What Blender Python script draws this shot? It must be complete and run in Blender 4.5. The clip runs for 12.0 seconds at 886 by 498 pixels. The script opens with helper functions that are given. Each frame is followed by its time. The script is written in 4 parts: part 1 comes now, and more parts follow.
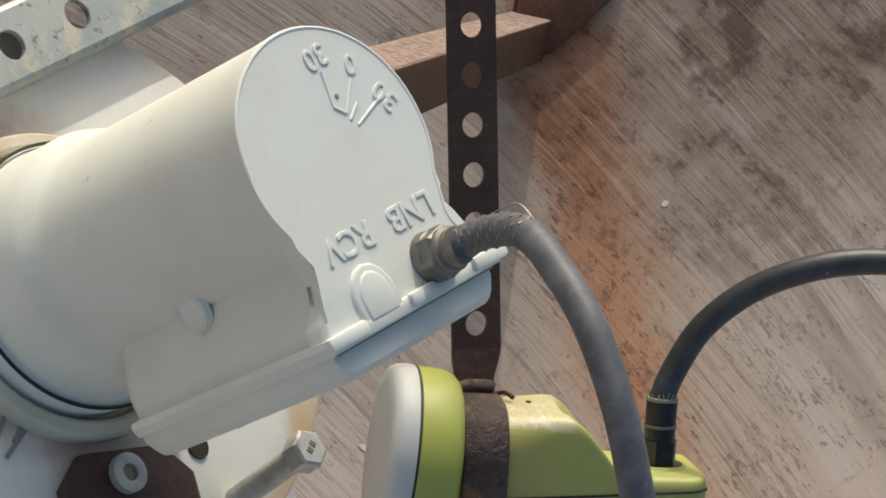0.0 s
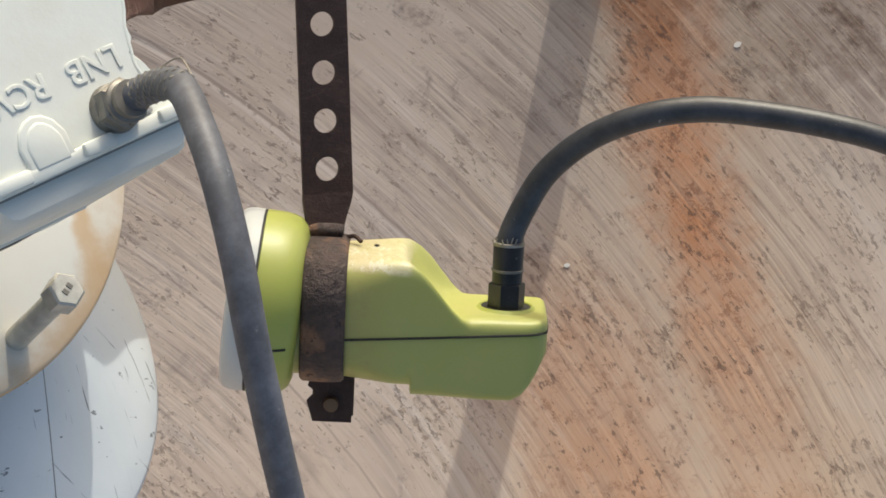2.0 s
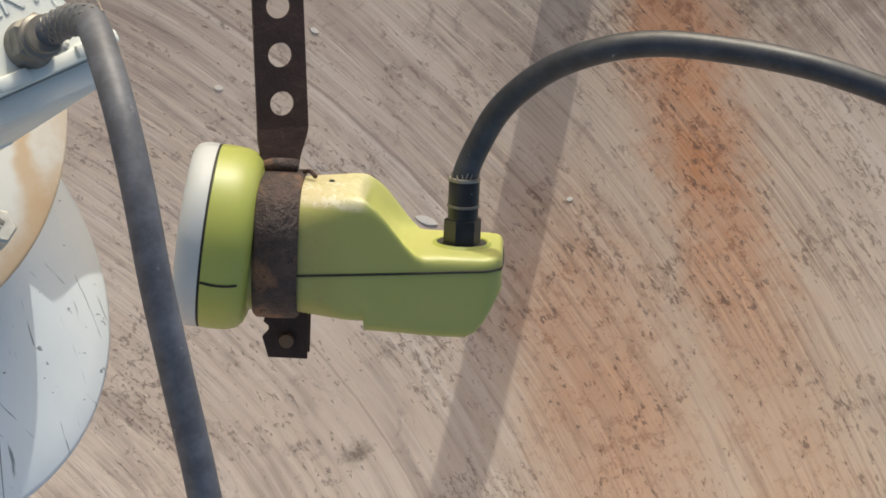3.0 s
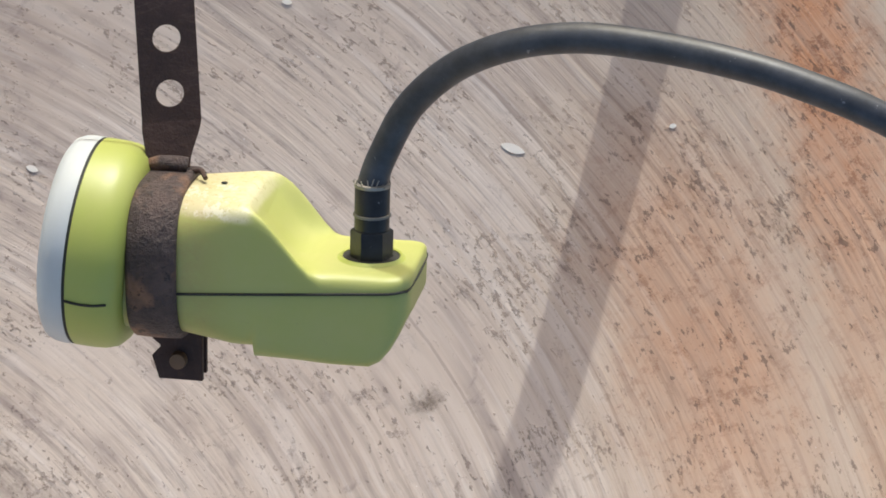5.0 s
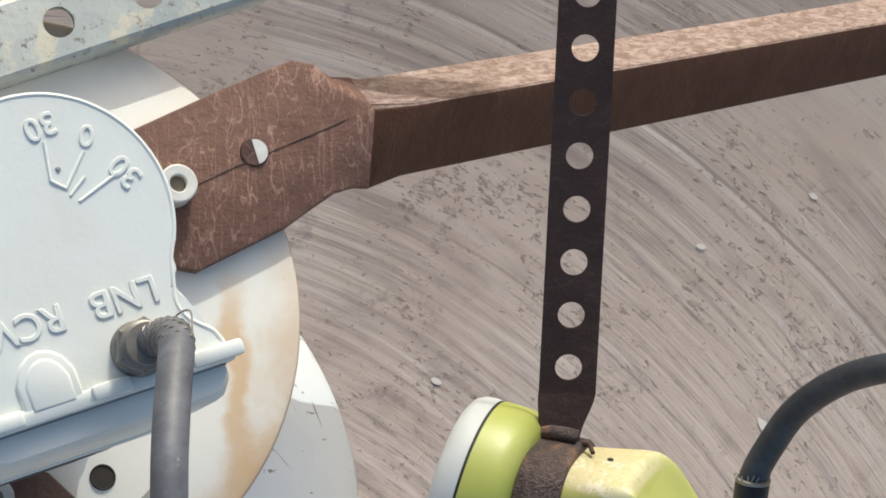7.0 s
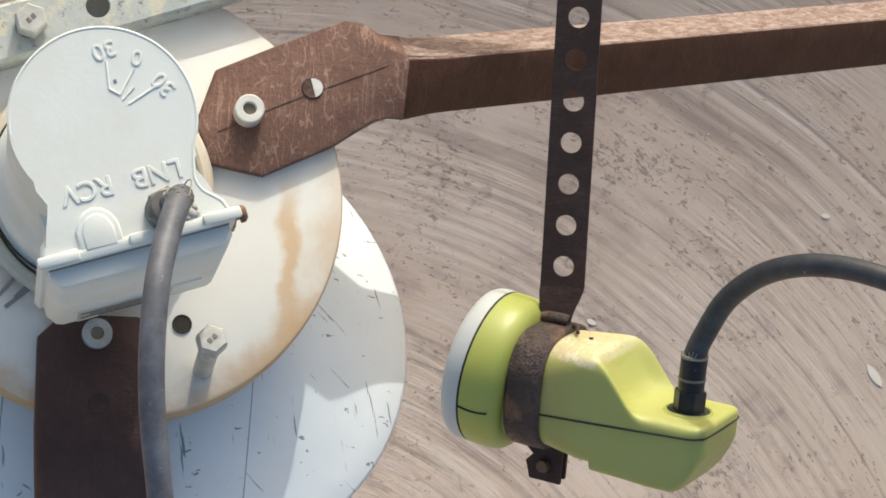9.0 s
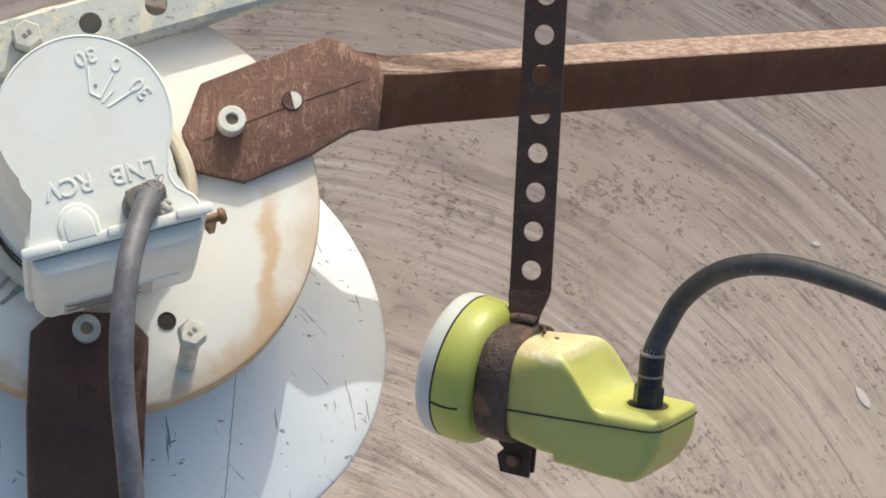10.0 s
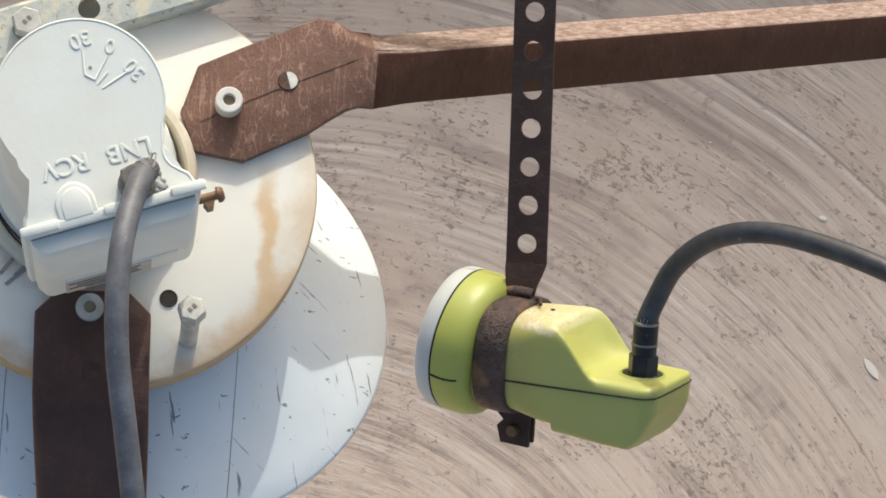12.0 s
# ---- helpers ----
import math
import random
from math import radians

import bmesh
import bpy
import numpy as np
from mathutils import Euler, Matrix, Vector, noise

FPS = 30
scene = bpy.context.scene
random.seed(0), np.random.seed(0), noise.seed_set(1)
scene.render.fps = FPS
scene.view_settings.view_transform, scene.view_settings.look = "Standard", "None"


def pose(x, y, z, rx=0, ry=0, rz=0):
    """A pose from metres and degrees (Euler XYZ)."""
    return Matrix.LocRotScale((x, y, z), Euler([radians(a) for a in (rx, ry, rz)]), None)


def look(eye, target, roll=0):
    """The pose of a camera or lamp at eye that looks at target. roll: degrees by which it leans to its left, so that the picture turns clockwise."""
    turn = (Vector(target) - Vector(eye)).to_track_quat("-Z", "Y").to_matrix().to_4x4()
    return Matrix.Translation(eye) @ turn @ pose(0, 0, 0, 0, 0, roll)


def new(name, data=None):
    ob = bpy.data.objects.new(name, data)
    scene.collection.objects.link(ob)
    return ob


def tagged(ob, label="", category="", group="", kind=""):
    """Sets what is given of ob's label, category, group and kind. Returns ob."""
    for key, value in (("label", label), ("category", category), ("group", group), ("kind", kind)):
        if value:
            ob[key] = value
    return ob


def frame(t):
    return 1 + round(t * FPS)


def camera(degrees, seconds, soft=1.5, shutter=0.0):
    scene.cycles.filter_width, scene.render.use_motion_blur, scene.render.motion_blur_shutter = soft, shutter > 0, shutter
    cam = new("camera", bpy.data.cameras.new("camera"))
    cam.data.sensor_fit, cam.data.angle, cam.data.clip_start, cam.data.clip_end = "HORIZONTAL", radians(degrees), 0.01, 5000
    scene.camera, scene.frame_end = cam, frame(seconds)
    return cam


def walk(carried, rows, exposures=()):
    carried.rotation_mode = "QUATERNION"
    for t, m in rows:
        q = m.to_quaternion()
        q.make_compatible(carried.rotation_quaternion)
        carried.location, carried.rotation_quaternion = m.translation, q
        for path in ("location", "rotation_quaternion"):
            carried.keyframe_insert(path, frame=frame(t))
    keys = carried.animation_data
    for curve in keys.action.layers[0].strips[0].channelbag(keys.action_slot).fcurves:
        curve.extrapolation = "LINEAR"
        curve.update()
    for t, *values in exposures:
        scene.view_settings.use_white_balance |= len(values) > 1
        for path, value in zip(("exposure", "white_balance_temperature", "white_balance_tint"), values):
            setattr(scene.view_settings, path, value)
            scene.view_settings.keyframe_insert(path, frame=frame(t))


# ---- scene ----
cam = camera(18.0, 12.0, soft=1.7)
walk(cam, [
    (0, pose(-0.4358, -0.1620, 1.0960, 26.450, -40.998, -21.083)),
    (0.5, pose(-0.3932, -0.1755, 1.1334, 24.008, -38.039, -19.047)),
    (1, pose(-0.3675, -0.1900, 1.1673, 22.810, -35.956, -18.368)),
    (1.5, pose(-0.3467, -0.1991, 1.1985, 21.373, -34.681, -17.211)),
    (2, pose(-0.3223, -0.2056, 1.2156, 20.365, -33.521, -16.729)),
    (2.5, pose(-0.3014, -0.2084, 1.2273, 19.261, -32.633, -16.345)),
    (3, pose(-0.2875, -0.2116, 1.2313, 18.506, -32.047, -15.958)),
    (3.2, pose(-0.2710, -0.2052, 1.2216, 18.105, -31.763, -15.784)),
    (4.8, pose(-0.1185, -0.1640, 1.2063, 14.103, -26.192, -13.524)),
    (5, pose(-0.1161, -0.1644, 1.2117, 12.948, -25.393, -12.680)),
    (5.5, pose(-0.1193, -0.1619, 1.2148, 12.145, -22.564, -10.551)),
    (5.7, pose(-0.1264, -0.1526, 1.2027, 12.315, -21.529, -9.585)),
    (6, pose(-0.1299, -0.1382, 1.1869, 11.964, -20.605, -7.120)),
    (6.2, pose(-0.1286, -0.1352, 1.1957, 12.246, -19.753, -6.063)),
    (6.5, pose(-0.1260, -0.1303, 1.2100, 12.693, -19.468, -4.503)),
    (7, pose(-0.1204, -0.1385, 1.2450, 12.961, -18.656, -3.713)),
    (7.2, pose(-0.1182, -0.1497, 1.2700, 12.771, -18.130, -3.794)),
    (8.8, pose(-0.0583, -0.2203, 1.4693, 12.431, -11.090, -0.037)),
    (9, pose(-0.0503, -0.2299, 1.4863, 12.661, -10.397, 0.396)),
    (9.5, pose(-0.0369, -0.2511, 1.5188, 13.264, -9.693, 0.661)),
    (10, pose(-0.0230, -0.2681, 1.5433, 14.107, -8.993, 0.776)),
    (10.5, pose(-0.0167, -0.2742, 1.5506, 15.630, -8.701, 0.749)),
    (11, pose(-0.0143, -0.2759, 1.5546, 15.650, -8.537, 0.512)),
    (11.5, pose(-0.0097, -0.2796, 1.5605, 14.954, -8.170, 0.206)),
    (12, pose(-0.0080, -0.2800, 1.5633, 14.098, -7.892, 0.000)),
], exposures=((0, -0.05, 6440, 6), (1.4, -0.05, 6480, 6), (2.0, 0.23, 6500, 6), (2.5, 0.23, 6490, 6), (3.2, 0.17, 6470, 6), (4, 0.33, 6190, 6), (5.0, 0.45, 5970, 6), (5.7, 0.30, 5990, 6), (7, 0.27, 6110, 6), (9.5, 0.34, 6340, 6), (12, 0.34, 6340, 6)))

# ---- world and sun ----
SUN_FROM = Vector((0.127, 0.90, 0.430)).normalized()
world = bpy.data.worlds.new("sky")
scene.world = world
world.use_nodes = True
_nt = world.node_tree
_sky = _nt.nodes.new("ShaderNodeTexSky")
_sky.sky_type = "NISHITA"
_sky.sun_disc = False
_sky.sun_elevation = math.asin(SUN_FROM.z)
_sky.sun_rotation = math.atan2(SUN_FROM.x, SUN_FROM.y)
_sky.air_density = 0.9
_sky.dust_density = 4.0
_sky.ozone_density = 0.0
_bg = _nt.nodes["Background"]
_bg.inputs["Strength"].default_value = 0.15
_nt.links.new(_sky.outputs["Color"], _bg.inputs["Color"])
sun = new("sun", bpy.data.lights.new("sun", "SUN"))
sun.data.energy = 2.0
sun.data.angle = radians(0.53)
sun.data.color = (1.0, 0.975, 0.90)
sun.matrix_world = look(SUN_FROM * 6, (0, 0, 0))


# ---- materials ----
class Mat:
    """A small writer of node materials."""

    def __init__(self, name, rough=0.6, metal=0.0):
        self.m = bpy.data.materials.new(name)
        self.m.use_nodes = True
        self.t = self.m.node_tree
        self.b = self.t.nodes["Principled BSDF"]
        self.b.inputs["Roughness"].default_value = rough
        self.b.inputs["Metallic"].default_value = metal
        self.co = self.t.nodes.new("ShaderNodeTexCoord").outputs["Object"]

    def put(self, socket, value):
        if isinstance(value, (int, float)):
            socket.default_value = value
        elif isinstance(value, tuple):
            socket.default_value = (*value, 1) if len(value) == 3 and socket.type == "RGBA" else value
        else:
            self.t.links.new(value, socket)

    def noise(self, scale, detail=4, rough=0.6, vec=None, warp=0.0):
        n = self.t.nodes.new("ShaderNodeTexNoise")
        n.inputs["Scale"].default_value = scale
        n.inputs["Detail"].default_value = detail
        n.inputs["Roughness"].default_value = rough
        n.inputs["Distortion"].default_value = warp
        self.t.links.new(vec or self.co, n.inputs["Vector"])
        return n.outputs["Fac"]

    def ramp(self, fac, *stops):
        r = self.t.nodes.new("ShaderNodeValToRGB")
        self.t.links.new(fac, r.inputs["Fac"])
        el = r.color_ramp.elements
        while len(el) < len(stops):
            el.new(0.5)
        for e, (p, c) in zip(el, stops):
            e.position = p
            e.color = (c, c, c, 1) if isinstance(c, (int, float)) else (*c, 1)
        return r.outputs["Color"]

    def mix(self, fac, a, b, mode="MIX"):
        n = self.t.nodes.new("ShaderNodeMix")
        n.data_type = "RGBA"
        n.blend_type = mode
        self.put(n.inputs[0], fac)
        self.put(n.inputs[6], a)
        self.put(n.inputs[7], b)
        return n.outputs[2]

    def math(self, op, a, b=0.0, c=0.0):
        n = self.t.nodes.new("ShaderNodeMath")
        n.operation = op
        for s, v in zip(n.inputs, (a, b, c)):
            self.put(s, v)
        return n.outputs[0]

    def smooth(self, v, lo, hi):
        n = self.t.nodes.new("ShaderNodeMapRange")
        n.interpolation_type = "SMOOTHSTEP"
        self.put(n.inputs[0], v)
        n.inputs[1].default_value, n.inputs[2].default_value = lo, hi
        return n.outputs[0]

    def xyz(self, vec=None):
        n = self.t.nodes.new("ShaderNodeSeparateXYZ")
        self.t.links.new(vec or self.co, n.inputs[0])
        return n.outputs

    def vec(self, x, y, z):
        n = self.t.nodes.new("ShaderNodeCombineXYZ")
        for s, v in zip(n.inputs, (x, y, z)):
            self.put(s, v)
        return n.outputs[0]

    def color(self, v):
        self.put(self.b.inputs["Base Color"], v)
        return self

    def rough(self, v):
        self.put(self.b.inputs["Roughness"], v)
        return self

    def bump(self, height, strength=0.3, dist=0.001):
        n = self.t.nodes.new("ShaderNodeBump")
        n.inputs["Strength"].default_value = strength
        n.inputs["Distance"].default_value = dist
        self.t.links.new(height, n.inputs["Height"])
        self.t.links.new(n.outputs["Normal"], self.b.inputs["Normal"])
        return self


def make_dish_material():
    k = Mat("weathered_dish_paint", 0.75)
    x, y, z = k.xyz()
    dx, dy = k.math("SUBTRACT", x, 0.105), k.math("SUBTRACT", y, -0.180)
    rad = k.math("SQRT", k.math("ADD", k.math("MULTIPLY", dx, dx), k.math("MULTIPLY", dy, dy)))
    ang = k.math("ARCTAN2", dy, dx)
    radw = k.math("ADD", rad, k.math("MULTIPLY", k.noise(5, 2), 0.012))

    def stroke(fr, fa, seed, detail=3, rough=0.6):
        return k.noise(1.0, detail, rough, k.vec(k.math("MULTIPLY", radw, fr), k.math("MULTIPLY", ang, fa), seed))

    lines, thin, hair = stroke(95, 3, 0.0, 3, 0.55), stroke(330, 6, 3.0, 3, 0.6), stroke(760, 14, 5.0, 3, 0.6)
    broad = k.noise(5, 4, 0.55)
    blot = k.noise(24, 5, 0.65)
    where = k.smooth(k.math("ADD", k.noise(9, 3, 0.5), k.math("ADD", k.math("MULTIPLY", k.smooth(x, 0.30, 0.62), 0.13), k.math("MULTIPLY", k.smooth(y, 0.16, 0.34), 0.12))), 0.40, 0.66)
    base = k.mix(k.ramp(broad, (0.32, 0.0), (0.7, 1.0)), (0.490, 0.380, 0.300), (0.580, 0.475, 0.390))
    base = k.mix(k.math("MULTIPLY", k.ramp(lines, (0.50, 0.0), (0.74, 1.0)), 0.24), base, (0.66, 0.575, 0.51))
    base = k.mix(k.math("MULTIPLY", k.ramp(lines, (0.26, 1.0), (0.46, 0.0)), 0.30), base, (0.30, 0.235, 0.205))
    base = k.mix(k.math("MULTIPLY", k.math("MULTIPLY", k.ramp(thin, (0.36, 1.0), (0.47, 0.0)), k.math("MULTIPLY", where, k.ramp(k.noise(70, 4, 0.7), (0.40, 0.25), (0.60, 1.0)))), 0.62), base, (0.20, 0.155, 0.135))
    base = k.mix(k.math("MULTIPLY", k.math("MULTIPLY", k.ramp(hair, (0.36, 1.0), (0.45, 0.0)), where), 0.18), base, (0.17, 0.13, 0.115))
    base = k.mix(k.math("MULTIPLY", k.ramp(hair, (0.62, 0.0), (0.72, 1.0)), 0.10), base, (0.68, 0.60, 0.54))
    arcs = stroke(42, 4.5, 31.0, 3, 0.6)
    base = k.mix(k.math("MULTIPLY", k.ramp(arcs, (0.53, 0.0), (0.64, 1.0)), 0.34), base, (0.26, 0.195, 0.17))
    base = k.mix(k.math("MULTIPLY", k.ramp(arcs, (0.34, 1.0), (0.47, 0.0)), 0.26), base, (0.66, 0.565, 0.50))
    ridge = stroke(150, 1.4, 44.0, 3, 0.6)
    combed = k.ramp(stroke(16, 1.6, 3.7, 2, 0.5), (0.42, 0.12), (0.56, 1.0))
    base = k.mix(k.math("MULTIPLY", k.math("MULTIPLY", k.ramp(ridge, (0.53, 0.0), (0.61, 1.0)), combed), 0.52), base, (0.25, 0.19, 0.165))
    base = k.mix(k.math("MULTIPLY", k.math("MULTIPLY", k.ramp(ridge, (0.37, 1.0), (0.46, 0.0)), combed), 0.44), base, (0.68, 0.595, 0.53))
    # a comb of brush marks, and one long step in the paint further out; dark and pale lines put the shade and light of
    # their edges into the colour
    rb = k.math("ADD", rad, k.math("MULTIPLY", k.math("SUBTRACT", k.noise(11, 3, 0.6), 0.5), 0.010))
    zone = k.math("MULTIPLY", k.smooth(rb, 0.285, 0.305), k.math("SUBTRACT", 1.0, k.smooth(rb, 0.342, 0.356)))
    zone = k.math("MULTIPLY", zone, k.ramp(k.noise(16, 3, 0.6), (0.36, 0.25), (0.56, 1.0)))
    comb = k.math("ADD", k.math("MULTIPLY_ADD", k.math("SINE", k.math("MULTIPLY", rb, 980.0)), 0.5, 0.5), k.math("MULTIPLY", k.math("SUBTRACT", thin, 0.5), 1.1))
    base = k.mix(k.math("MULTIPLY", k.math("MULTIPLY", k.smooth(comb, 0.70, 1.0), zone), 0.30), base, (0.23, 0.175, 0.15))
    base = k.mix(k.math("MULTIPLY", k.math("MULTIPLY", k.math("SUBTRACT", 1.0, k.smooth(comb, 0.0, 0.30)), zone), 0.30), base, (0.70, 0.615, 0.545))
    rs = k.math("ADD", rad, k.math("MULTIPLY", k.math("SUBTRACT", k.noise(24, 4, 0.6), 0.5), 0.0035))
    far_side = k.math("SUBTRACT", 1.0, k.smooth(ang, 1.05, 1.25))
    for r_, w_, tone_, amt in ((0.4524, 0.0011, (0.26, 0.195, 0.165), 0.60), (0.4500, 0.0016, (0.70, 0.61, 0.54), 0.45), (0.3610, 0.0009, (0.27, 0.20, 0.17), 0.45)):
        ring = k.math("SUBTRACT", 1.0, k.smooth(k.math("ABSOLUTE", k.math("SUBTRACT", rs, r_)), w_ * 0.4, w_))
        base = k.mix(k.math("MULTIPLY", k.math("MULTIPLY", ring, far_side), amt), base, tone_)
    spots = k.ramp(k.noise(115, 5, 0.62), (0.645, 0.0), (0.685, 1.0))
    base = k.mix(k.math("MULTIPLY", k.math("MULTIPLY", spots, k.ramp(k.noise(420, 3, 0.7), (0.40, 0.3), (0.58, 1.0))), 0.6), base, (0.20, 0.145, 0.115))
    grime = k.math("MULTIPLY", k.smooth(k.math("ADD", y, k.math("MULTIPLY", k.math("SUBTRACT", broad, 0.5), 0.25)), 0.17, 0.32), k.ramp(blot, (0.36, 0.35), (0.62, 1.0)))
    base = k.mix(k.math("MULTIPLY", grime, 0.42), base, (0.28, 0.20, 0.155))
    # lichen flecks, curled and gathered in drifts
    curl = k.noise(260, 7, 0.78, None, 0.2)
    drift = k.math("SUBTRACT", k.math("MULTIPLY", k.ramp(blot, (0.38, 0.0), (0.66, 1.0)), 0.12), 0.0)
    fleck = k.ramp(k.math("ADD", curl, drift), (0.680, 0.0), (0.715, 1.0))
    dash = k.ramp(k.math("ADD", k.noise(1.0, 4, 0.7, k.vec(k.math("MULTIPLY", radw, 420), k.math("MULTIPLY", ang, 55), 9.0)), drift), (0.652, 0.0), (0.702, 1.0))
    dark = k.math("MAXIMUM", fleck, dash)
    base = k.mix(k.math("MULTIPLY", dark, 0.62), base, (0.185, 0.132, 0.105))
    smudge = k.ramp(k.noise(46, 5, 0.72, None, 0.8), (0.58, 0.0), (0.70, 1.0))
    smudge = k.math("MULTIPLY", smudge, k.ramp(k.noise(330, 4, 0.75), (0.38, 0.25), (0.58, 1.0)))
    base = k.mix(k.math("MULTIPLY", smudge, 0.62), base, (0.20, 0.15, 0.135))
    # soft grey scuffs along the sweep of the strokes
    swept = stroke(70, 6, 12.0, 6, 0.72)
    base = k.mix(k.math("MULTIPLY", k.ramp(swept, (0.56, 0.0), (0.70, 1.0)), 0.50), base, (0.27, 0.215, 0.19))
    base = k.mix(k.math("MULTIPLY", k.ramp(swept, (0.30, 1.0), (0.44, 0.0)), 0.26), base, (0.66, 0.585, 0.53))
    chips = k.ramp(k.noise(300, 3, 0.6), (0.735, 0.0), (0.755, 1.0))
    base = k.mix(k.math("MULTIPLY", chips, 0.7), base, (0.78, 0.74, 0.69))
    # lumps of dried soil
    for sx, sy, r0, r1 in ((0.2420, -0.0650, 0.0040, 0.0240), (0.4361, -0.0709, 0.0010, 0.0075), (0.4326, -0.0717, 0.0010, 0.0090), (0.2896, 0.2477, 0.0010, 0.0100), (0.3321, 0.2673, 0.0020, 0.0120)):
        px, py = k.math("SUBTRACT", x, sx), k.math("SUBTRACT", y, sy)
        far = k.math("ADD", k.math("SQRT", k.math("ADD", k.math("MULTIPLY", px, px), k.math("MULTIPLY", py, py))), k.math("MULTIPLY", k.math("SUBTRACT", k.noise(90, 4, 0.7), 0.5), r1 * 1.6))
        base = k.mix(k.math("MULTIPLY", k.math("MULTIPLY", k.math("SUBTRACT", 1.0, k.smooth(far, r0, r1)), k.ramp(curl, (0.42, 0.35), (0.60, 1.0))), 0.8), base, (0.13, 0.095, 0.070))
    # rust that has run down from the foot of the strut
    nz = k.math("MULTIPLY", k.math("SUBTRACT", k.noise(26, 5, 0.7), 0.5), 0.055)
    cx = k.math("ADD", x, nz)
    d1 = k.math("ABSOLUTE", k.math("SUBTRACT", cx, 0.624))
    run = k.math("MULTIPLY", k.math("SUBTRACT", 1.0, k.smooth(d1, 0.006, 0.036)), k.math("ADD", 0.35, k.math("MULTIPLY", k.smooth(y, -0.12, 0.06), 0.65)))
    ex, ey = k.math("SUBTRACT", cx, 0.552), k.math("MULTIPLY", k.math("ADD", y, 0.065), 0.40)
    d2 = k.math("SQRT", k.math("ADD", k.math("MULTIPLY", ex, ex), k.math("MULTIPLY", ey, ey)))
    pool = k.math("MULTIPLY", k.math("SUBTRACT", 1.0, k.smooth(d2, 0.008, 0.058)), 0.62)
    tx, ty = k.math("SUBTRACT", cx, 0.705), k.math("SUBTRACT", y, 0.195)
    d3 = k.math("SQRT", k.math("ADD", k.math("MULTIPLY", tx, tx), k.math("MULTIPLY", ty, ty)))
    soil = k.math("SUBTRACT", 1.0, k.smooth(d3, 0.05, 0.15))
    halo = k.math("SUBTRACT", 1.0, k.smooth(k.math("MINIMUM", d1, k.math("MULTIPLY", d2, 0.85)), 0.010, 0.085))
    base = k.mix(k.math("MULTIPLY", halo, 0.55), base, (0.53, 0.39, 0.265))
    rust = k.math("MULTIPLY", k.math("MAXIMUM", run, pool), k.ramp(k.math("MULTIPLY", k.math("ADD", thin, blot), 0.5), (0.34, 0.40), (0.60, 1.0)))
    base = k.mix(k.math("MULTIPLY", soil, k.ramp(blot, (0.35, 0.45), (0.65, 0.85))), base, (0.245, 0.165, 0.115))
    clod = k.ramp(k.noise(1.0, 5, 0.7, k.vec(k.math("MULTIPLY", radw, 34), k.math("MULTIPLY", ang, 15), 21.0)), (0.50, 0.0), (0.60, 1.0))
    base = k.mix(k.math("MULTIPLY", k.math("MULTIPLY", soil, clod), 0.85), base, (0.115, 0.062, 0.040))
    base = k.mix(k.math("MULTIPLY", rust, 0.90), base, (0.49, 0.200, 0.080))
    base = k.mix(k.math("MULTIPLY", k.math("MULTIPLY", k.math("MAXIMUM", run, pool), k.ramp(k.noise(120, 5, 0.8), (0.53, 0.0), (0.62, 1.0))), 0.7), base, (0.20, 0.075, 0.035))
    # darker rust near the foot, then the brush ridges and flecks that stand through the rust
    deep = k.math("MULTIPLY", k.math("MULTIPLY", run, k.smooth(y, 0.085, 0.185)), k.ramp(blot, (0.38, 0.35), (0.60, 1.0)))
    base = k.mix(k.math("MULTIPLY", deep, 0.75), base, (0.20, 0.092, 0.048))
    over = k.math("MAXIMUM", halo, k.math("MULTIPLY", soil, 0.6))
    base = k.mix(k.math("MULTIPLY", k.math("MULTIPLY", k.ramp(thin, (0.38, 1.0), (0.47, 0.0)), over), 0.26), base, (0.24, 0.11, 0.065))
    base = k.mix(k.math("MULTIPLY", k.math("MULTIPLY", k.ramp(thin, (0.56, 0.0), (0.66, 1.0)), over), 0.25), base, (0.66, 0.48, 0.34))
    base = k.mix(k.math("MULTIPLY", k.math("MULTIPLY", k.ramp(k.math("ADD", k.noise(1.0, 4, 0.7, k.vec(k.math("MULTIPLY", radw, 300), k.math("MULTIPLY", ang, 60), 15.0)), drift), (0.640, 0.0), (0.680, 1.0)), over), 0.65), base, (0.095, 0.055, 0.042))
    k.color(base).rough(k.ramp(blot, (0.3, 0.62), (0.7, 0.85)))
    h = k.math("ADD", k.math("ADD", k.math("MULTIPLY", lines, 0.3), k.math("MULTIPLY", k.math("MULTIPLY", ridge, combed), -0.5)), k.math("ADD", k.math("MULTIPLY", thin, k.math("MULTIPLY", k.math("ADD", 0.2, where), 0.6)), k.math("MULTIPLY", dark, 0.5)))
    k.bump(h, 0.60, 0.0015)
    return k.m


def make_painted(name, tone, grime, rough=0.45, spots=0.5, bump=0.12):
    k = Mat(name, rough)
    n = k.noise(38, 5, 0.6)
    fine = k.noise(420, 3, 0.7)
    c = k.mix(k.math("MULTIPLY", k.ramp(n, (0.42, 0.0), (0.72, 1.0)), 0.55), tone, grime)
    c = k.mix(k.math("MULTIPLY", k.ramp(k.noise(150, 4, 0.7), (0.70, 0.0), (0.76, 1.0)), spots), c, tuple(v * 0.35 for v in grime))
    k.color(c).rough(k.ramp(n, (0.3, rough - 0.08), (0.7, rough + 0.15)))
    k.bump(k.math("ADD", fine, n), bump, 0.0006)
    return k.m


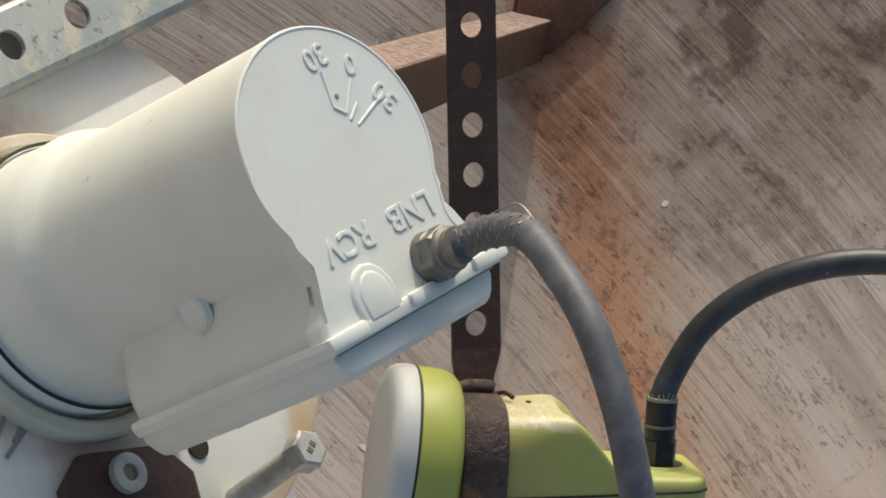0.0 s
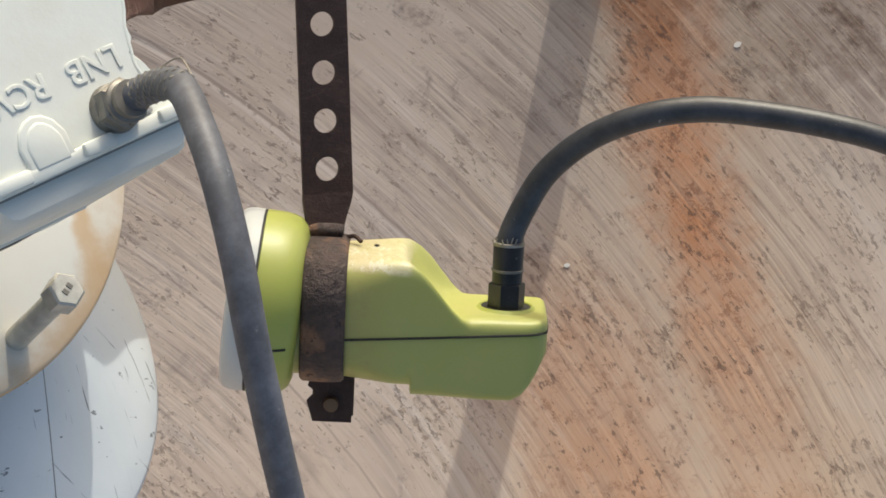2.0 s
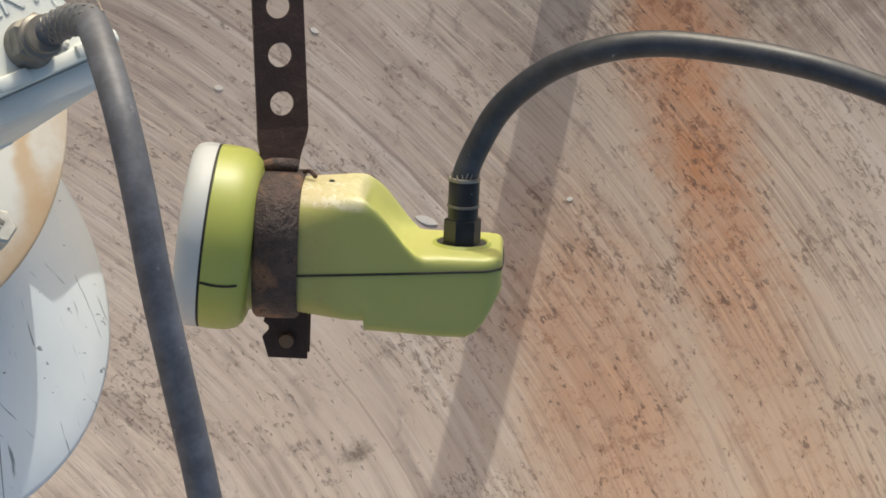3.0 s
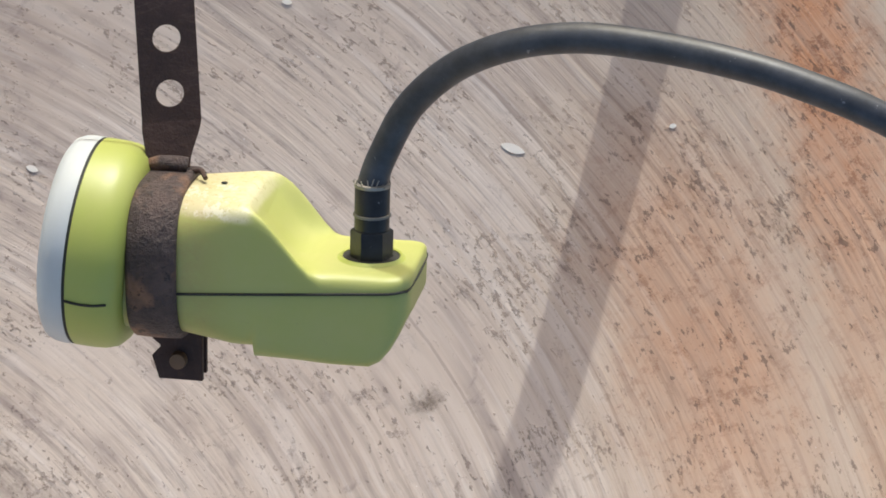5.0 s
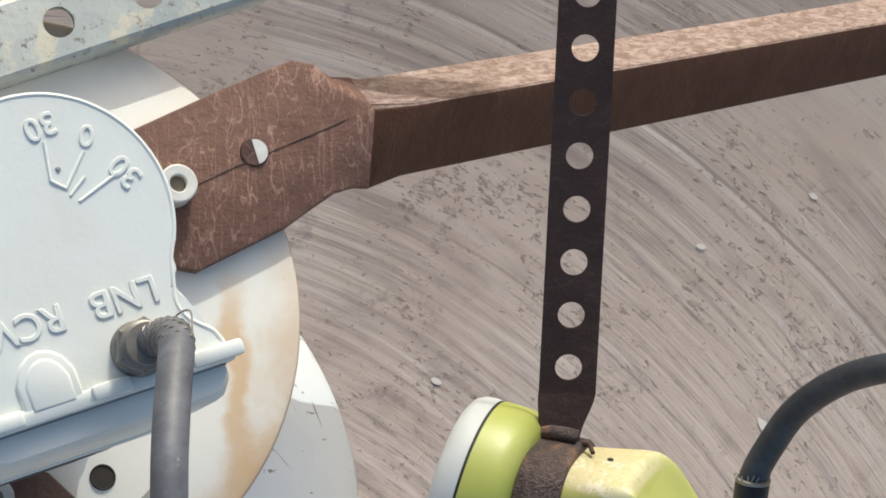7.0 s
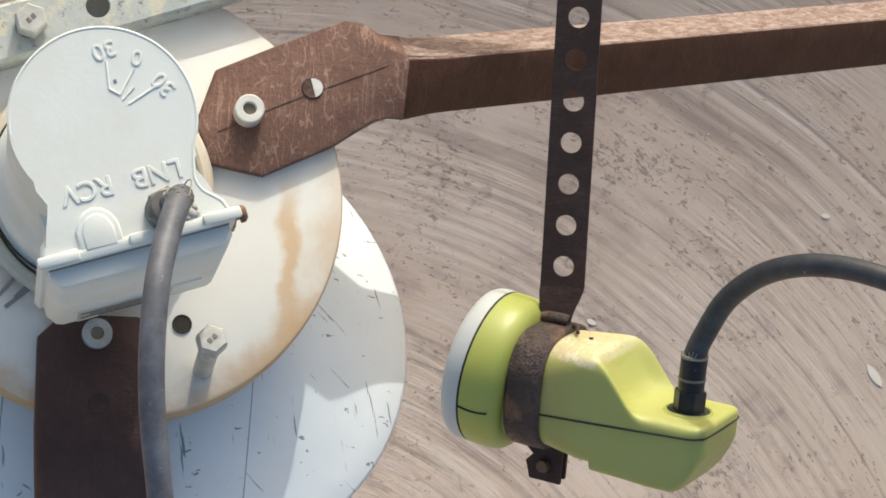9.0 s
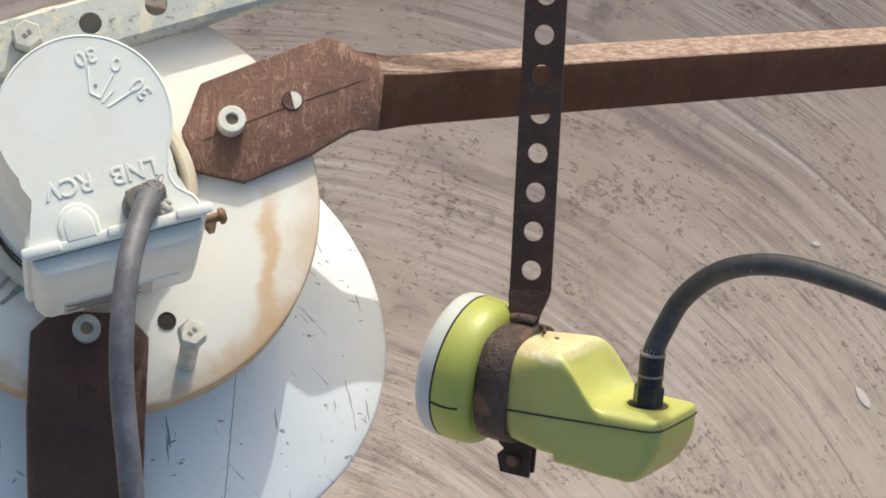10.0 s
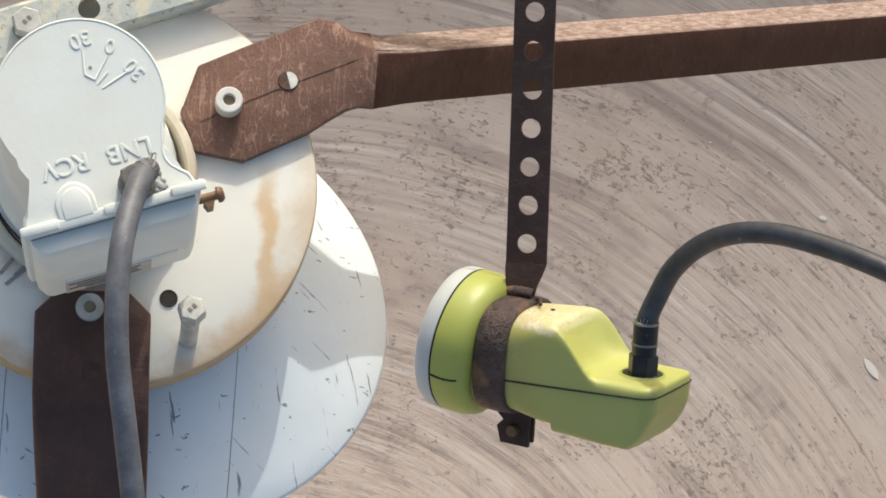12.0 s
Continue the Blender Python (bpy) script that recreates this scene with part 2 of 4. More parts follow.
def make_plate_material():
    k = Mat("cream_plate_paint", 0.42)
    x, y, z = k.xyz()
    rad = k.math("SQRT", k.math("ADD", k.math("MULTIPLY", x, x), k.math("MULTIPLY", y, y)))
    n = k.noise(45, 5, 0.65)
    wav = k.math("ADD", rad, k.math("MULTIPLY", k.math("SUBTRACT", n, 0.5), 0.030))
    low = k.smooth(k.math("MULTIPLY", y, -1.0), -0.03, 0.045)
    rim = k.math("MULTIPLY", k.smooth(wav, 0.064, 0.081), k.math("ADD", 0.35, k.math("MULTIPLY", low, 0.65)))
    c = k.mix(k.ramp(k.noise(20, 4), (0.35, 0.0), (0.7, 1.0)), (0.84, 0.815, 0.74), (0.79, 0.755, 0.665))
    c = k.mix(k.math("MULTIPLY", rim, 0.74), c, (0.57, 0.34, 0.135))
    xs = k.math("ABSOLUTE", k.math("SUBTRACT", k.math("ADD", x, k.math("MULTIPLY", k.math("SUBTRACT", k.noise(60, 4), 0.5), 0.012)), 0.0593))
    st = k.math("MULTIPLY", k.math("SUBTRACT", 1.0, k.smooth(xs, 0.0008, 0.0052)), k.math("SUBTRACT", 1.0, k.smooth(y, -0.008, 0.016)))
    c = k.mix(k.math("MULTIPLY", k.math("MULTIPLY", st, k.smooth(y, -0.075, -0.02)), 0.75), c, (0.62, 0.39, 0.17))
    inner = k.math("MULTIPLY", k.math("SUBTRACT", 1.0, k.smooth(wav, 0.040, 0.056)), k.smooth(k.math("MULTIPLY", x, -1.0), -0.02, 0.02))
    c = k.mix(k.math("MULTIPLY", inner, 0.7), c, (0.36, 0.19, 0.085))
    c = k.mix(k.math("MULTIPLY", k.ramp(k.noise(170, 4, 0.75), (0.69, 0.0), (0.74, 1.0)), 0.6), c, (0.19, 0.15, 0.12))
    k.color(c).bump(n, 0.12, 0.0008)
    return k.m


def make_plate_edge_material():
    k = Mat("rust_stained_plate_edge", 0.6)
    n = k.noise(55, 5, 0.7)
    k.color(k.mix(k.ramp(n, (0.35, 0.0), (0.65, 1.0)), (0.48, 0.30, 0.14), (0.62, 0.47, 0.29))).bump(n, 0.3, 0.001)
    return k.m


def make_rusty_steel(name, a=(0.17, 0.072, 0.045), b=(0.25, 0.125, 0.085), scratch=0.6):
    k = Mat(name, 0.72, 0.15)
    n = k.noise(60, 6, 0.7)
    f = k.noise(600, 4, 0.75)
    c = k.mix(k.ramp(n, (0.35, 0.0), (0.68, 1.0)), a, b)
    x, y, z = k.xyz()
    sc = k.noise(1.0, 5, 0.8, k.vec(k.math("MULTIPLY", k.math("ADD", x, k.math("MULTIPLY", n, 0.03)), 300), k.math("MULTIPLY", y, 70), k.math("MULTIPLY", z, 70)), 1.2)
    c = k.mix(k.math("MULTIPLY", k.ramp(sc, (0.60, 0.0), (0.70, 1.0)), scratch), c, (0.42, 0.30, 0.24))
    c = k.mix(k.math("MULTIPLY", k.ramp(f, (0.56, 0.0), (0.66, 1.0)), 0.5), c, (0.07, 0.032, 0.022))
    for sc_, sd in ((75, 0.0), (130, 7.0)):
        q = k.noise(sc_, 2, 0.5, k.vec(k.math("ADD", k.math("MULTIPLY", x, 2.2), sd), k.math("MULTIPLY", y, 0.5), z), 0.7)
        thread = k.math("SUBTRACT", 1.0, k.smooth(k.math("ABSOLUTE", k.math("SUBTRACT", q, 0.5)), 0.004, 0.016))
        c = k.mix(k.math("MULTIPLY", k.math("MULTIPLY", thread, k.ramp(n, (0.4, 0.15), (0.6, 1.0))), scratch), c, (0.40, 0.25, 0.19))
    k.color(c).bump(k.math("ADD", k.math("MULTIPLY", f, 0.6), k.math("MULTIPLY", n, 1.6)), 0.5, 0.0012)
    return k.m


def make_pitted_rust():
    """Rust with pits and flakes drawn across the tube, paler for the sun on its upper face."""
    k = Mat("sunlit_pitted_rust", 0.8, 0.05)
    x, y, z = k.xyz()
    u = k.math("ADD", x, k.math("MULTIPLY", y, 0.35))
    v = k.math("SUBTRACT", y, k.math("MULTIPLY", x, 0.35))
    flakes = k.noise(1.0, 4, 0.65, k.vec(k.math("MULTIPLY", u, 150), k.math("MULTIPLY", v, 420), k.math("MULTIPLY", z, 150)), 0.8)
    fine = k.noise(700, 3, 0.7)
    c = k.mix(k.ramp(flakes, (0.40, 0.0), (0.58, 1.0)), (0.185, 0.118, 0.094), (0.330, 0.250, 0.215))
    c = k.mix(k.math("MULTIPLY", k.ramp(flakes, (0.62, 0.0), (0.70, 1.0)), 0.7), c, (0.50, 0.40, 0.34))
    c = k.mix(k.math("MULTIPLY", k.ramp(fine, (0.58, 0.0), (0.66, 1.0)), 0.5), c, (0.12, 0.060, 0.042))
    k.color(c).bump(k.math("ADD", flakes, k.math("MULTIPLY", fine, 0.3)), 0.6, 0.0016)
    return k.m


def make_band_material(name, rusty):
    k = Mat(name, 0.6, 0.1)
    n, f = k.noise(75, 5, 0.7), k.noise(380, 4, 0.75)
    c = k.mix(k.ramp(n, (0.38, 0.0), (0.62, 1.0)), (0.048, 0.032, 0.029), (0.100, 0.066, 0.056))
    c = k.mix(k.math("MULTIPLY", k.ramp(k.noise(48, 4, 0.6), (0.52, 0.0), (0.60, 1.0)), rusty), c, (0.26, 0.135, 0.075))
    c = k.mix(k.math("MULTIPLY", k.ramp(f, (0.58, 0.0), (0.64, 1.0)), 0.85), c, (0.022, 0.014, 0.012))
    k.color(c).bump(k.math("ADD", k.ramp(f, (0.40, 0.0), (0.62, 1.0)), n), 0.6, 0.0010)
    return k.m


def make_worn_print(tone, warm):
    k = Mat("lime_green_plastic_with_bleached_top", 0.45)
    n = k.noise(170, 5, 0.75)
    x, y, z = k.xyz()
    c = k.mix(k.math("MULTIPLY", k.ramp(k.noise(55, 4, 0.6), (0.35, 0.0), (0.75, 1.0)), 0.6), tone, warm)
    edge = k.math("MULTIPLY", k.math("SUBTRACT", n, 0.5), 0.006)
    top = k.math("MULTIPLY", k.smooth(k.math("ADD", y, k.math("MULTIPLY", edge, 0.4)), 0.0148, 0.0166), k.math("SUBTRACT", 1.0, k.smooth(k.math("ADD", x, edge), 0.0095, 0.0135)))
    c = k.mix(k.math("MULTIPLY", top, 0.95), c, k.mix(k.ramp(n, (0.42, 0.0), (0.60, 1.0)), (0.50, 0.475, 0.25), (0.60, 0.56, 0.36)))
    band = k.math("MULTIPLY", k.math("MULTIPLY", top, k.smooth(z, -0.001, 0.002)), k.math("SUBTRACT", 1.0, k.smooth(x, 0.003, 0.007)))
    print_ = k.ramp(k.noise(260, 3, 0.7, k.vec(x, y, k.math("MULTIPLY", z, 0.7))), (0.50, 0.0), (0.56, 1.0))
    c = k.mix(k.math("MULTIPLY", k.math("MULTIPLY", print_, 0.6), band), c, (0.74, 0.72, 0.62))
    c = k.mix(k.math("MULTIPLY", k.math("MULTIPLY", k.ramp(k.noise(420, 4, 0.8), (0.56, 0.0), (0.64, 1.0)), 0.55), top), c, (0.33, 0.25, 0.09))
    stain = k.math("MULTIPLY", k.math("SUBTRACT", 1.0, k.smooth(k.math("ADD", x, k.math("MULTIPLY", edge, 2.0)), -0.006, 0.010)), k.ramp(n, (0.35, 0.2), (0.6, 1.0)))
    c = k.mix(k.math("MULTIPLY", stain, 0.45), c, (0.36, 0.25, 0.09))
    c = k.mix(k.math("MULTIPLY", k.ramp(k.noise(210, 4, 0.75), (0.66, 0.0), (0.74, 1.0)), 0.35), c, (0.30, 0.27, 0.10))
    k.color(c).bump(k.noise(500, 3), 0.05, 0.0004)
    return k.m


def make_galvanised():
    k = Mat("weathered_galvanised_steel", 0.5, 0.35)
    n = k.noise(70, 5, 0.7)
    c = k.mix(k.ramp(k.noise(28, 4), (0.35, 0.0), (0.65, 1.0)), (0.50, 0.52, 0.48), (0.36, 0.39, 0.38))
    c = k.mix(k.math("MULTIPLY", k.ramp(n, (0.55, 0.0), (0.62, 1.0)), 0.70), c, (0.60, 0.55, 0.42))
    c = k.mix(k.math("MULTIPLY", k.ramp(k.noise(190, 5, 0.8), (0.57, 0.0), (0.64, 1.0)), 0.75), c, (0.13, 0.095, 0.065))
    k.color(c).rough(k.ramp(n, (0.3, 0.4), (0.7, 0.7))).bump(n, 0.4, 0.001)
    return k.m


def make_blue_bowl():
    k = Mat("scratched_pale_blue_paint", 0.38)
    n = k.noise(26, 5, 0.6)
    c = k.mix(k.ramp(n, (0.35, 0.0), (0.7, 1.0)), (0.78, 0.815, 0.830), (0.71, 0.755, 0.780))
    x, y, z = k.xyz()
    for i, (sx, sy, lo) in enumerate(((330, 26, 0.650), (300, 24, 0.660), (240, 110, 0.655))):
        rot = 0.25 + 0.8 * i
        u = k.math("ADD", k.math("MULTIPLY", x, math.cos(rot)), k.math("MULTIPLY", y, math.sin(rot)))
        v = k.math("SUBTRACT", k.math("MULTIPLY", y, math.cos(rot)), k.math("MULTIPLY", x, math.sin(rot)))
        s = k.noise(1.0, 3, 0.7, k.vec(k.math("MULTIPLY", u, sx), k.math("MULTIPLY", v, sy), 4.0 * i + 1))
        c = k.mix(k.math("MULTIPLY", k.ramp(s, (lo, 0.0), (lo + 0.03, 1.0)), 0.8), c, (0.10, 0.12, 0.14))
    k.color(c).bump(n, 0.1, 0.0008)
    return k.m


def make_green_plastic(name, tone, warm):
    k = Mat(name, 0.42)
    n = k.noise(55, 4, 0.6)
    c = k.mix(k.math("MULTIPLY", k.ramp(n, (0.35, 0.0), (0.75, 1.0)), 0.6), tone, warm)
    c = k.mix(k.math("MULTIPLY", k.ramp(k.noise(210, 4, 0.75), (0.66, 0.0), (0.74, 1.0)), 0.35), c, (0.30, 0.27, 0.10))
    k.color(c).bump(k.noise(500, 3), 0.05, 0.0004)
    k.b.inputs["Subsurface Weight"].default_value = 0.0
    return k.m


def make_rubber(name, tone, rough=0.5):
    k = Mat(name, rough)
    n = k.noise(120, 5, 0.7)
    c = k.mix(k.ramp(n, (0.4, 0.0), (0.75, 1.0)), tone, tuple(min(1, v * 1.9 + 0.01) for v in tone))
    c = k.mix(k.math("MULTIPLY", k.ramp(k.noise(320, 3, 0.7), (0.68, 0.0), (0.74, 1.0)), 0.5), c, (0.30, 0.30, 0.31))
    k.color(c).bump(n, 0.25, 0.0005)
    return k.m


def make_plain(name, tone, rough=0.5, metal=0.0, vary=0.25):
    k = Mat(name, rough, metal)
    n = k.noise(130, 4, 0.65)
    k.color(k.mix(k.ramp(n, (0.35, 0.0), (0.7, 1.0)), tone, tuple(v * (1 - vary) for v in tone))).bump(n, 0.15, 0.0004)
    return k.m


M_DISH = make_dish_material()
# ground out of view, coloured pale and warm to throw light on undersides
M_GROUND = make_plain("pale_bounce_ground", (0.43, 0.355, 0.26), 0.95)
M_CAST = make_painted("off_white_cast_paint", (0.735, 0.760, 0.715), (0.66, 0.640, 0.55), 0.5, 0.6, 0.10)
M_COLLAR = make_painted("stained_collar_paint", (0.62, 0.57, 0.46), (0.36, 0.23, 0.12), 0.55, 0.6, 0.12)
M_PLATE = make_plate_material()
M_EDGE = make_plate_edge_material()
M_RUST = make_rusty_steel("brown_rusted_steel", (0.120, 0.058, 0.040), (0.185, 0.098, 0.068), 0.62)
# dark rust for the tube's shaded faces, pale pitted rust for its sunlit one
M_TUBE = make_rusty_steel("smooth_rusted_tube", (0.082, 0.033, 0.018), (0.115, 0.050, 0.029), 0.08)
M_TUBE_SUNLIT = make_pitted_rust()
M_TUBE.node_tree.nodes["Principled BSDF"].inputs["Roughness"].default_value = 0.62
M_TUBE.node_tree.nodes["Principled BSDF"].inputs["Specular IOR Level"].default_value = 0.3
M_STRAP = make_rusty_steel("dark_rusted_strap", (0.044, 0.023, 0.018), (0.074, 0.039, 0.030), 0.06)
M_BAND = make_band_material("blistered_rusted_band", 0.75)
M_TUBE_DARK = make_rusty_steel("dark_rusted_tube", (0.055, 0.024, 0.017), (0.085, 0.038, 0.027), 0.04)
M_TUBE_DARK.node_tree.nodes["Principled BSDF"].inputs["Roughness"].default_value = 0.5
M_GALV = make_galvanised()
M_BLUE = make_blue_bowl()
M_GREEN = make_green_plastic("lime_green_plastic", (0.375, 0.412, 0.085), (0.420, 0.425, 0.125))
M_PALE = make_worn_print((0.382, 0.402, 0.108), (0.428, 0.418, 0.158))
M_WHITE = make_painted("milky_white_plastic", (0.52, 0.54, 0.54), (0.47, 0.46, 0.40), 0.45, 0.1, 0.05)
M_SEAM = make_plain("black_seam", (0.02, 0.02, 0.015), 0.7)
M_CABLE = make_rubber("black_cable_jacket", (0.026, 0.028, 0.034), 0.46)
M_CABLE_GREY = make_rubber("sun_greyed_cable_jacket", (0.080, 0.084, 0.100), 0.55)
M_CONN = make_rubber("black_crimp_sleeve", (0.008, 0.008, 0.009), 0.40)
M_CONN_DULL = make_plain("dull_grey_fitting", (0.24, 0.225, 0.20), 0.5, 0.5, 0.45)
M_ZINC = make_plain("zinc_plated_steel", (0.58, 0.57, 0.52), 0.48, 0.35, 0.35)
M_BRONZE = make_plain("rusted_screw_steel", (0.20, 0.12, 0.07), 0.6, 0.4)
M_WASHER = make_plain("pale_metal_washer", (0.78, 0.76, 0.70), 0.4, 0.3)
M_SOCKET = make_plain("tarnished_socket", (0.30, 0.25, 0.18), 0.5, 0.3, 0.5)
M_LABEL = make_plain("faded_label", (0.52, 0.50, 0.46), 0.6)
# dark colour for the shade inside holes and for the foot's joint
M_INK = make_plain("faded_ink", (0.12, 0.12, 0.12), 0.7)
M_CRUST = make_plain("pale_corrosion", (0.60, 0.59, 0.55), 0.9, 0.0, 0.5)
M_HOLE = make_plain("hole_shade_and_joint", (0.035, 0.028, 0.022), 0.9)
M_FLAKE = make_plain("pale_dry_leaf", (0.76, 0.70, 0.62), 0.7, 0.0, 0.10)
M_SCUFF = make_plain("grey_scuff", (0.30, 0.30, 0.29), 0.6)
M_FRAY = make_plain("frayed_braid_wire", (0.34, 0.31, 0.27), 0.45, 0.6)


# ---- mesh helpers ----
def sm(x, a, b):
    t = min(1, max(0, (x - a) / (b - a)))
    return t * t * (3 - 2 * t)


def mesh_of(name, bm, material, smooth=True, sharp=38):
    bmesh.ops.recalc_face_normals(bm, faces=bm.faces[:])
    for f in bm.faces:
        f.smooth = smooth
    if smooth:
        for e in bm.edges:
            if len(e.link_faces) == 2 and e.calc_face_angle(0) > radians(sharp):
                e.smooth = False
    me = bpy.data.meshes.new(name)
    bm.to_mesh(me)
    bm.free()
    me.materials.append(material)
    return me


def part(name, bm, material, parent, label="", m=None, smooth=True, sharp=38):
    ob = new(name, mesh_of(name, bm, material, smooth, sharp))
    ob.parent = parent
    if m is not None:
        ob.matrix_basis = m
    return tagged(ob, label)


def thing(name, m=None):
    ob = new(name)
    ob.empty_display_size = 0.01
    if m is not None:
        ob.matrix_basis = m
    return ob


def frame_of(o, x, y, z):
    return Matrix(((x[0], y[0], z[0], o[0]), (x[1], y[1], z[1], o[1]), (x[2], y[2], z[2], o[2]), (0, 0, 0, 1)))


def lathe(profile, n=64, bm=None, full=True):
    """Turns (radius, height) about z; ends with radius 0 close."""
    bm = bm or bmesh.new()
    rings = []
    for r, h in profile:
        if r < 1e-7:
            rings.append([bm.verts.new((0, 0, h))])
        else:
            rings.append([bm.verts.new((r * math.cos(2 * math.pi * i / n), r * math.sin(2 * math.pi * i / n), h)) for i in range(n)])
    for a, b in zip(rings, rings[1:]):
        for i in range(n):
            j = (i + 1) % n
            if len(a) == 1 and len(b) == 1:
                continue
            if len(a) == 1:
                bm.faces.new((a[0], b[i], b[j]))
            elif len(b) == 1:
                bm.faces.new((a[i], a[j], b[0]))
            else:
                bm.faces.new((a[i], a[j], b[j], b[i]))
    return bm


def loft(sections, cap=True, bm=None, close=True):
    """Joins equal closed outlines, each a list of points."""
    bm = bm or bmesh.new()
    rows = [[bm.verts.new(p) for p in s] for s in sections]
    n = len(rows[0])
    for a, b in zip(rows, rows[1:]):
        for i in range(n if close else n - 1):
            j = (i + 1) % n
            bm.faces.new((a[i], a[j], b[j], b[i]))
    if cap:
        bm.faces.new(rows[0])
        bm.faces.new(rows[-1])
    return bm


def prism(outline, z0, z1, bevel=0.0, seg=2):
    bm = bmesh.new()
    lo = [bm.verts.new((x, y, z0)) for x, y in outline]
    hi = [bm.verts.new((x, y, z1)) for x, y in outline]
    n = len(lo)
    bm.faces.new(lo)
    top = bm.faces.new(hi)
    for i in range(n):
        bm.faces.new((lo[i], lo[(i + 1) % n], hi[(i + 1) % n], hi[i]))
    if bevel:
        bmesh.ops.bevel(bm, geom=list(top.edges), offset=bevel, segments=seg, affect="EDGES", profile=0.5)
    return bm


def block(sx, sy, sz, bevel=0.0, seg=2, at=(0, 0, 0)):
    bm = bmesh.new()
    bmesh.ops.create_cube(bm, size=1, matrix=Matrix.Translation(at) @ Matrix.Diagonal((sx, sy, sz, 1)))
    if bevel:
        bmesh.ops.bevel(bm, geom=bm.edges[:], offset=bevel, segments=seg, affect="EDGES", profile=0.5)
    return bm


def curve_points(pts, steps=8):
    p = [Vector(q) for q in pts]
    p = [2 * p[0] - p[1]] + p + [2 * p[-1] - p[-2]]
    out = []
    for i in range(1, len(p) - 2):
        a, b, c, d = p[i - 1:i + 3]
        for s in range(steps):
            t = s / steps
            out.append(0.5 * (2 * b + (c - a) * t + (2 * a - 5 * b + 4 * c - d) * t * t + (3 * b - a - 3 * c + d) * t ** 3))
    out.append(p[-2])
    return out


def tube(pts, radius, n=20, steps=8, bm=None):
    path = curve_points(pts, steps) if steps else [Vector(q) for q in pts]
    rad = radius if callable(radius) else (lambda s: radius)
    t0 = (path[1] - path[0]).normalized()
    side = t0.orthogonal().normalized()
    secs = []
    for i, p in enumerate(path):
        t = (path[min(i + 1, len(path) - 1)] - path[max(i - 1, 0)]).normalized()
        side = (side - t * side.dot(t)).normalized()
        up = t.cross(side)
        r = rad(i / (len(path) - 1))
        secs.append([p + r * (math.cos(2 * math.pi * k / n) * side + math.sin(2 * math.pi * k / n) * up) for k in range(n)])
    return loft(secs, bm=bm)


def punched(cells, half, thick, n=24):
    """A flat strip along x, one round hole for each pair of cell bounds, holes in the middle of cells; None for no hole."""
    bm = bmesh.new()
    for z in (0.0, -thick):
        for (x0, x1, h) in cells:
            if h is None:
                v = [bm.verts.new(q) for q in ((x0, -half, z), (x1, -half, z), (x1, half, z), (x0, half, z))]
                bm.faces.new(v)
                continue
            cx, hx = (x0 + x1) / 2, (x1 - x0) / 2
            ring, rim = [], []
            for i in range(n):
                a = 2 * math.pi * (i + 0.5) / n
                c, s = math.cos(a), math.sin(a)
                k = min(hx / abs(c), half / abs(s))
                ring.append((cx + h * c, h * s, z))
                rim.append([cx + k * c, k * s, z])
            for sx in (-1, 1):
                for sy in (-1, 1):
                    near = min(rim, key=lambda q: (q[0] - cx - sx * hx) ** 2 + (q[1] - sy * half) ** 2)
                    near[0], near[1] = cx + sx * hx, sy * half
            ring, rim = [bm.verts.new(q) for q in ring], [bm.verts.new(q) for q in rim]
            for i in range(n):
                j = (i + 1) % n
                bm.faces.new((ring[i], ring[j], rim[j], rim[i]))
    # walls of the holes and the two long edges
    for (x0, x1, h) in cells:
        for y in (-half, half):
            bm.faces.new([bm.verts.new(q) for q in ((x0, y, 0), (x1, y, 0), (x1, y, -thick), (x0, y, -thick))])
        if h is not None:
            cx = (x0 + x1) / 2
            a = [bm.verts.new((cx + h * math.cos(2 * math.pi * (i + 0.5) / n), h * math.sin(2 * math.pi * (i + 0.5) / n), 0)) for i in range(n)]
            b = [bm.verts.new((v.co.x, v.co.y, -thick)) for v in a]
            for i in range(n):
                bm.faces.new((a[i], a[(i + 1) % n], b[(i + 1) % n], b[i]))
    for x in (cells[0][0], cells[-1][1]):
        bm.faces.new([bm.verts.new(q) for q in ((x, -half, 0), (x, half, 0), (x, half, -thick), (x, -half, -thick))])
    bmesh.ops.remove_doubles(bm, verts=bm.verts[:], dist=1e-6)
    return bm


def lettering(name, text, size, depth, material, parent, m, label=""):
    cu = bpy.data.curves.new(name, "FONT")
    cu.body, cu.size, cu.extrude, cu.bevel_depth, cu.bevel_resolution = text, size, depth, size * 0.02, 1
    cu.align_x, cu.align_y = "CENTER", "CENTER"
    tmp = bpy.data.objects.new(name, cu)
    scene.collection.objects.link(tmp)
    me = bpy.data.meshes.new_from_object(tmp.evaluated_get(bpy.context.evaluated_depsgraph_get()))
    bpy.data.objects.remove(tmp)
    me.name = name
    me.materials.clear()
    me.materials.append(material)
    ob = new(name, me)
    ob.parent = parent
    ob.matrix_basis = m
    return tagged(ob, label)


# ---- the dish and the ground ----
FOCUS, VERTEX, RIM = 0.62, 0.028, 0.82


def dish_z(x, y):
    return VERTEX + (x * x + y * y) / (4 * FOCUS)


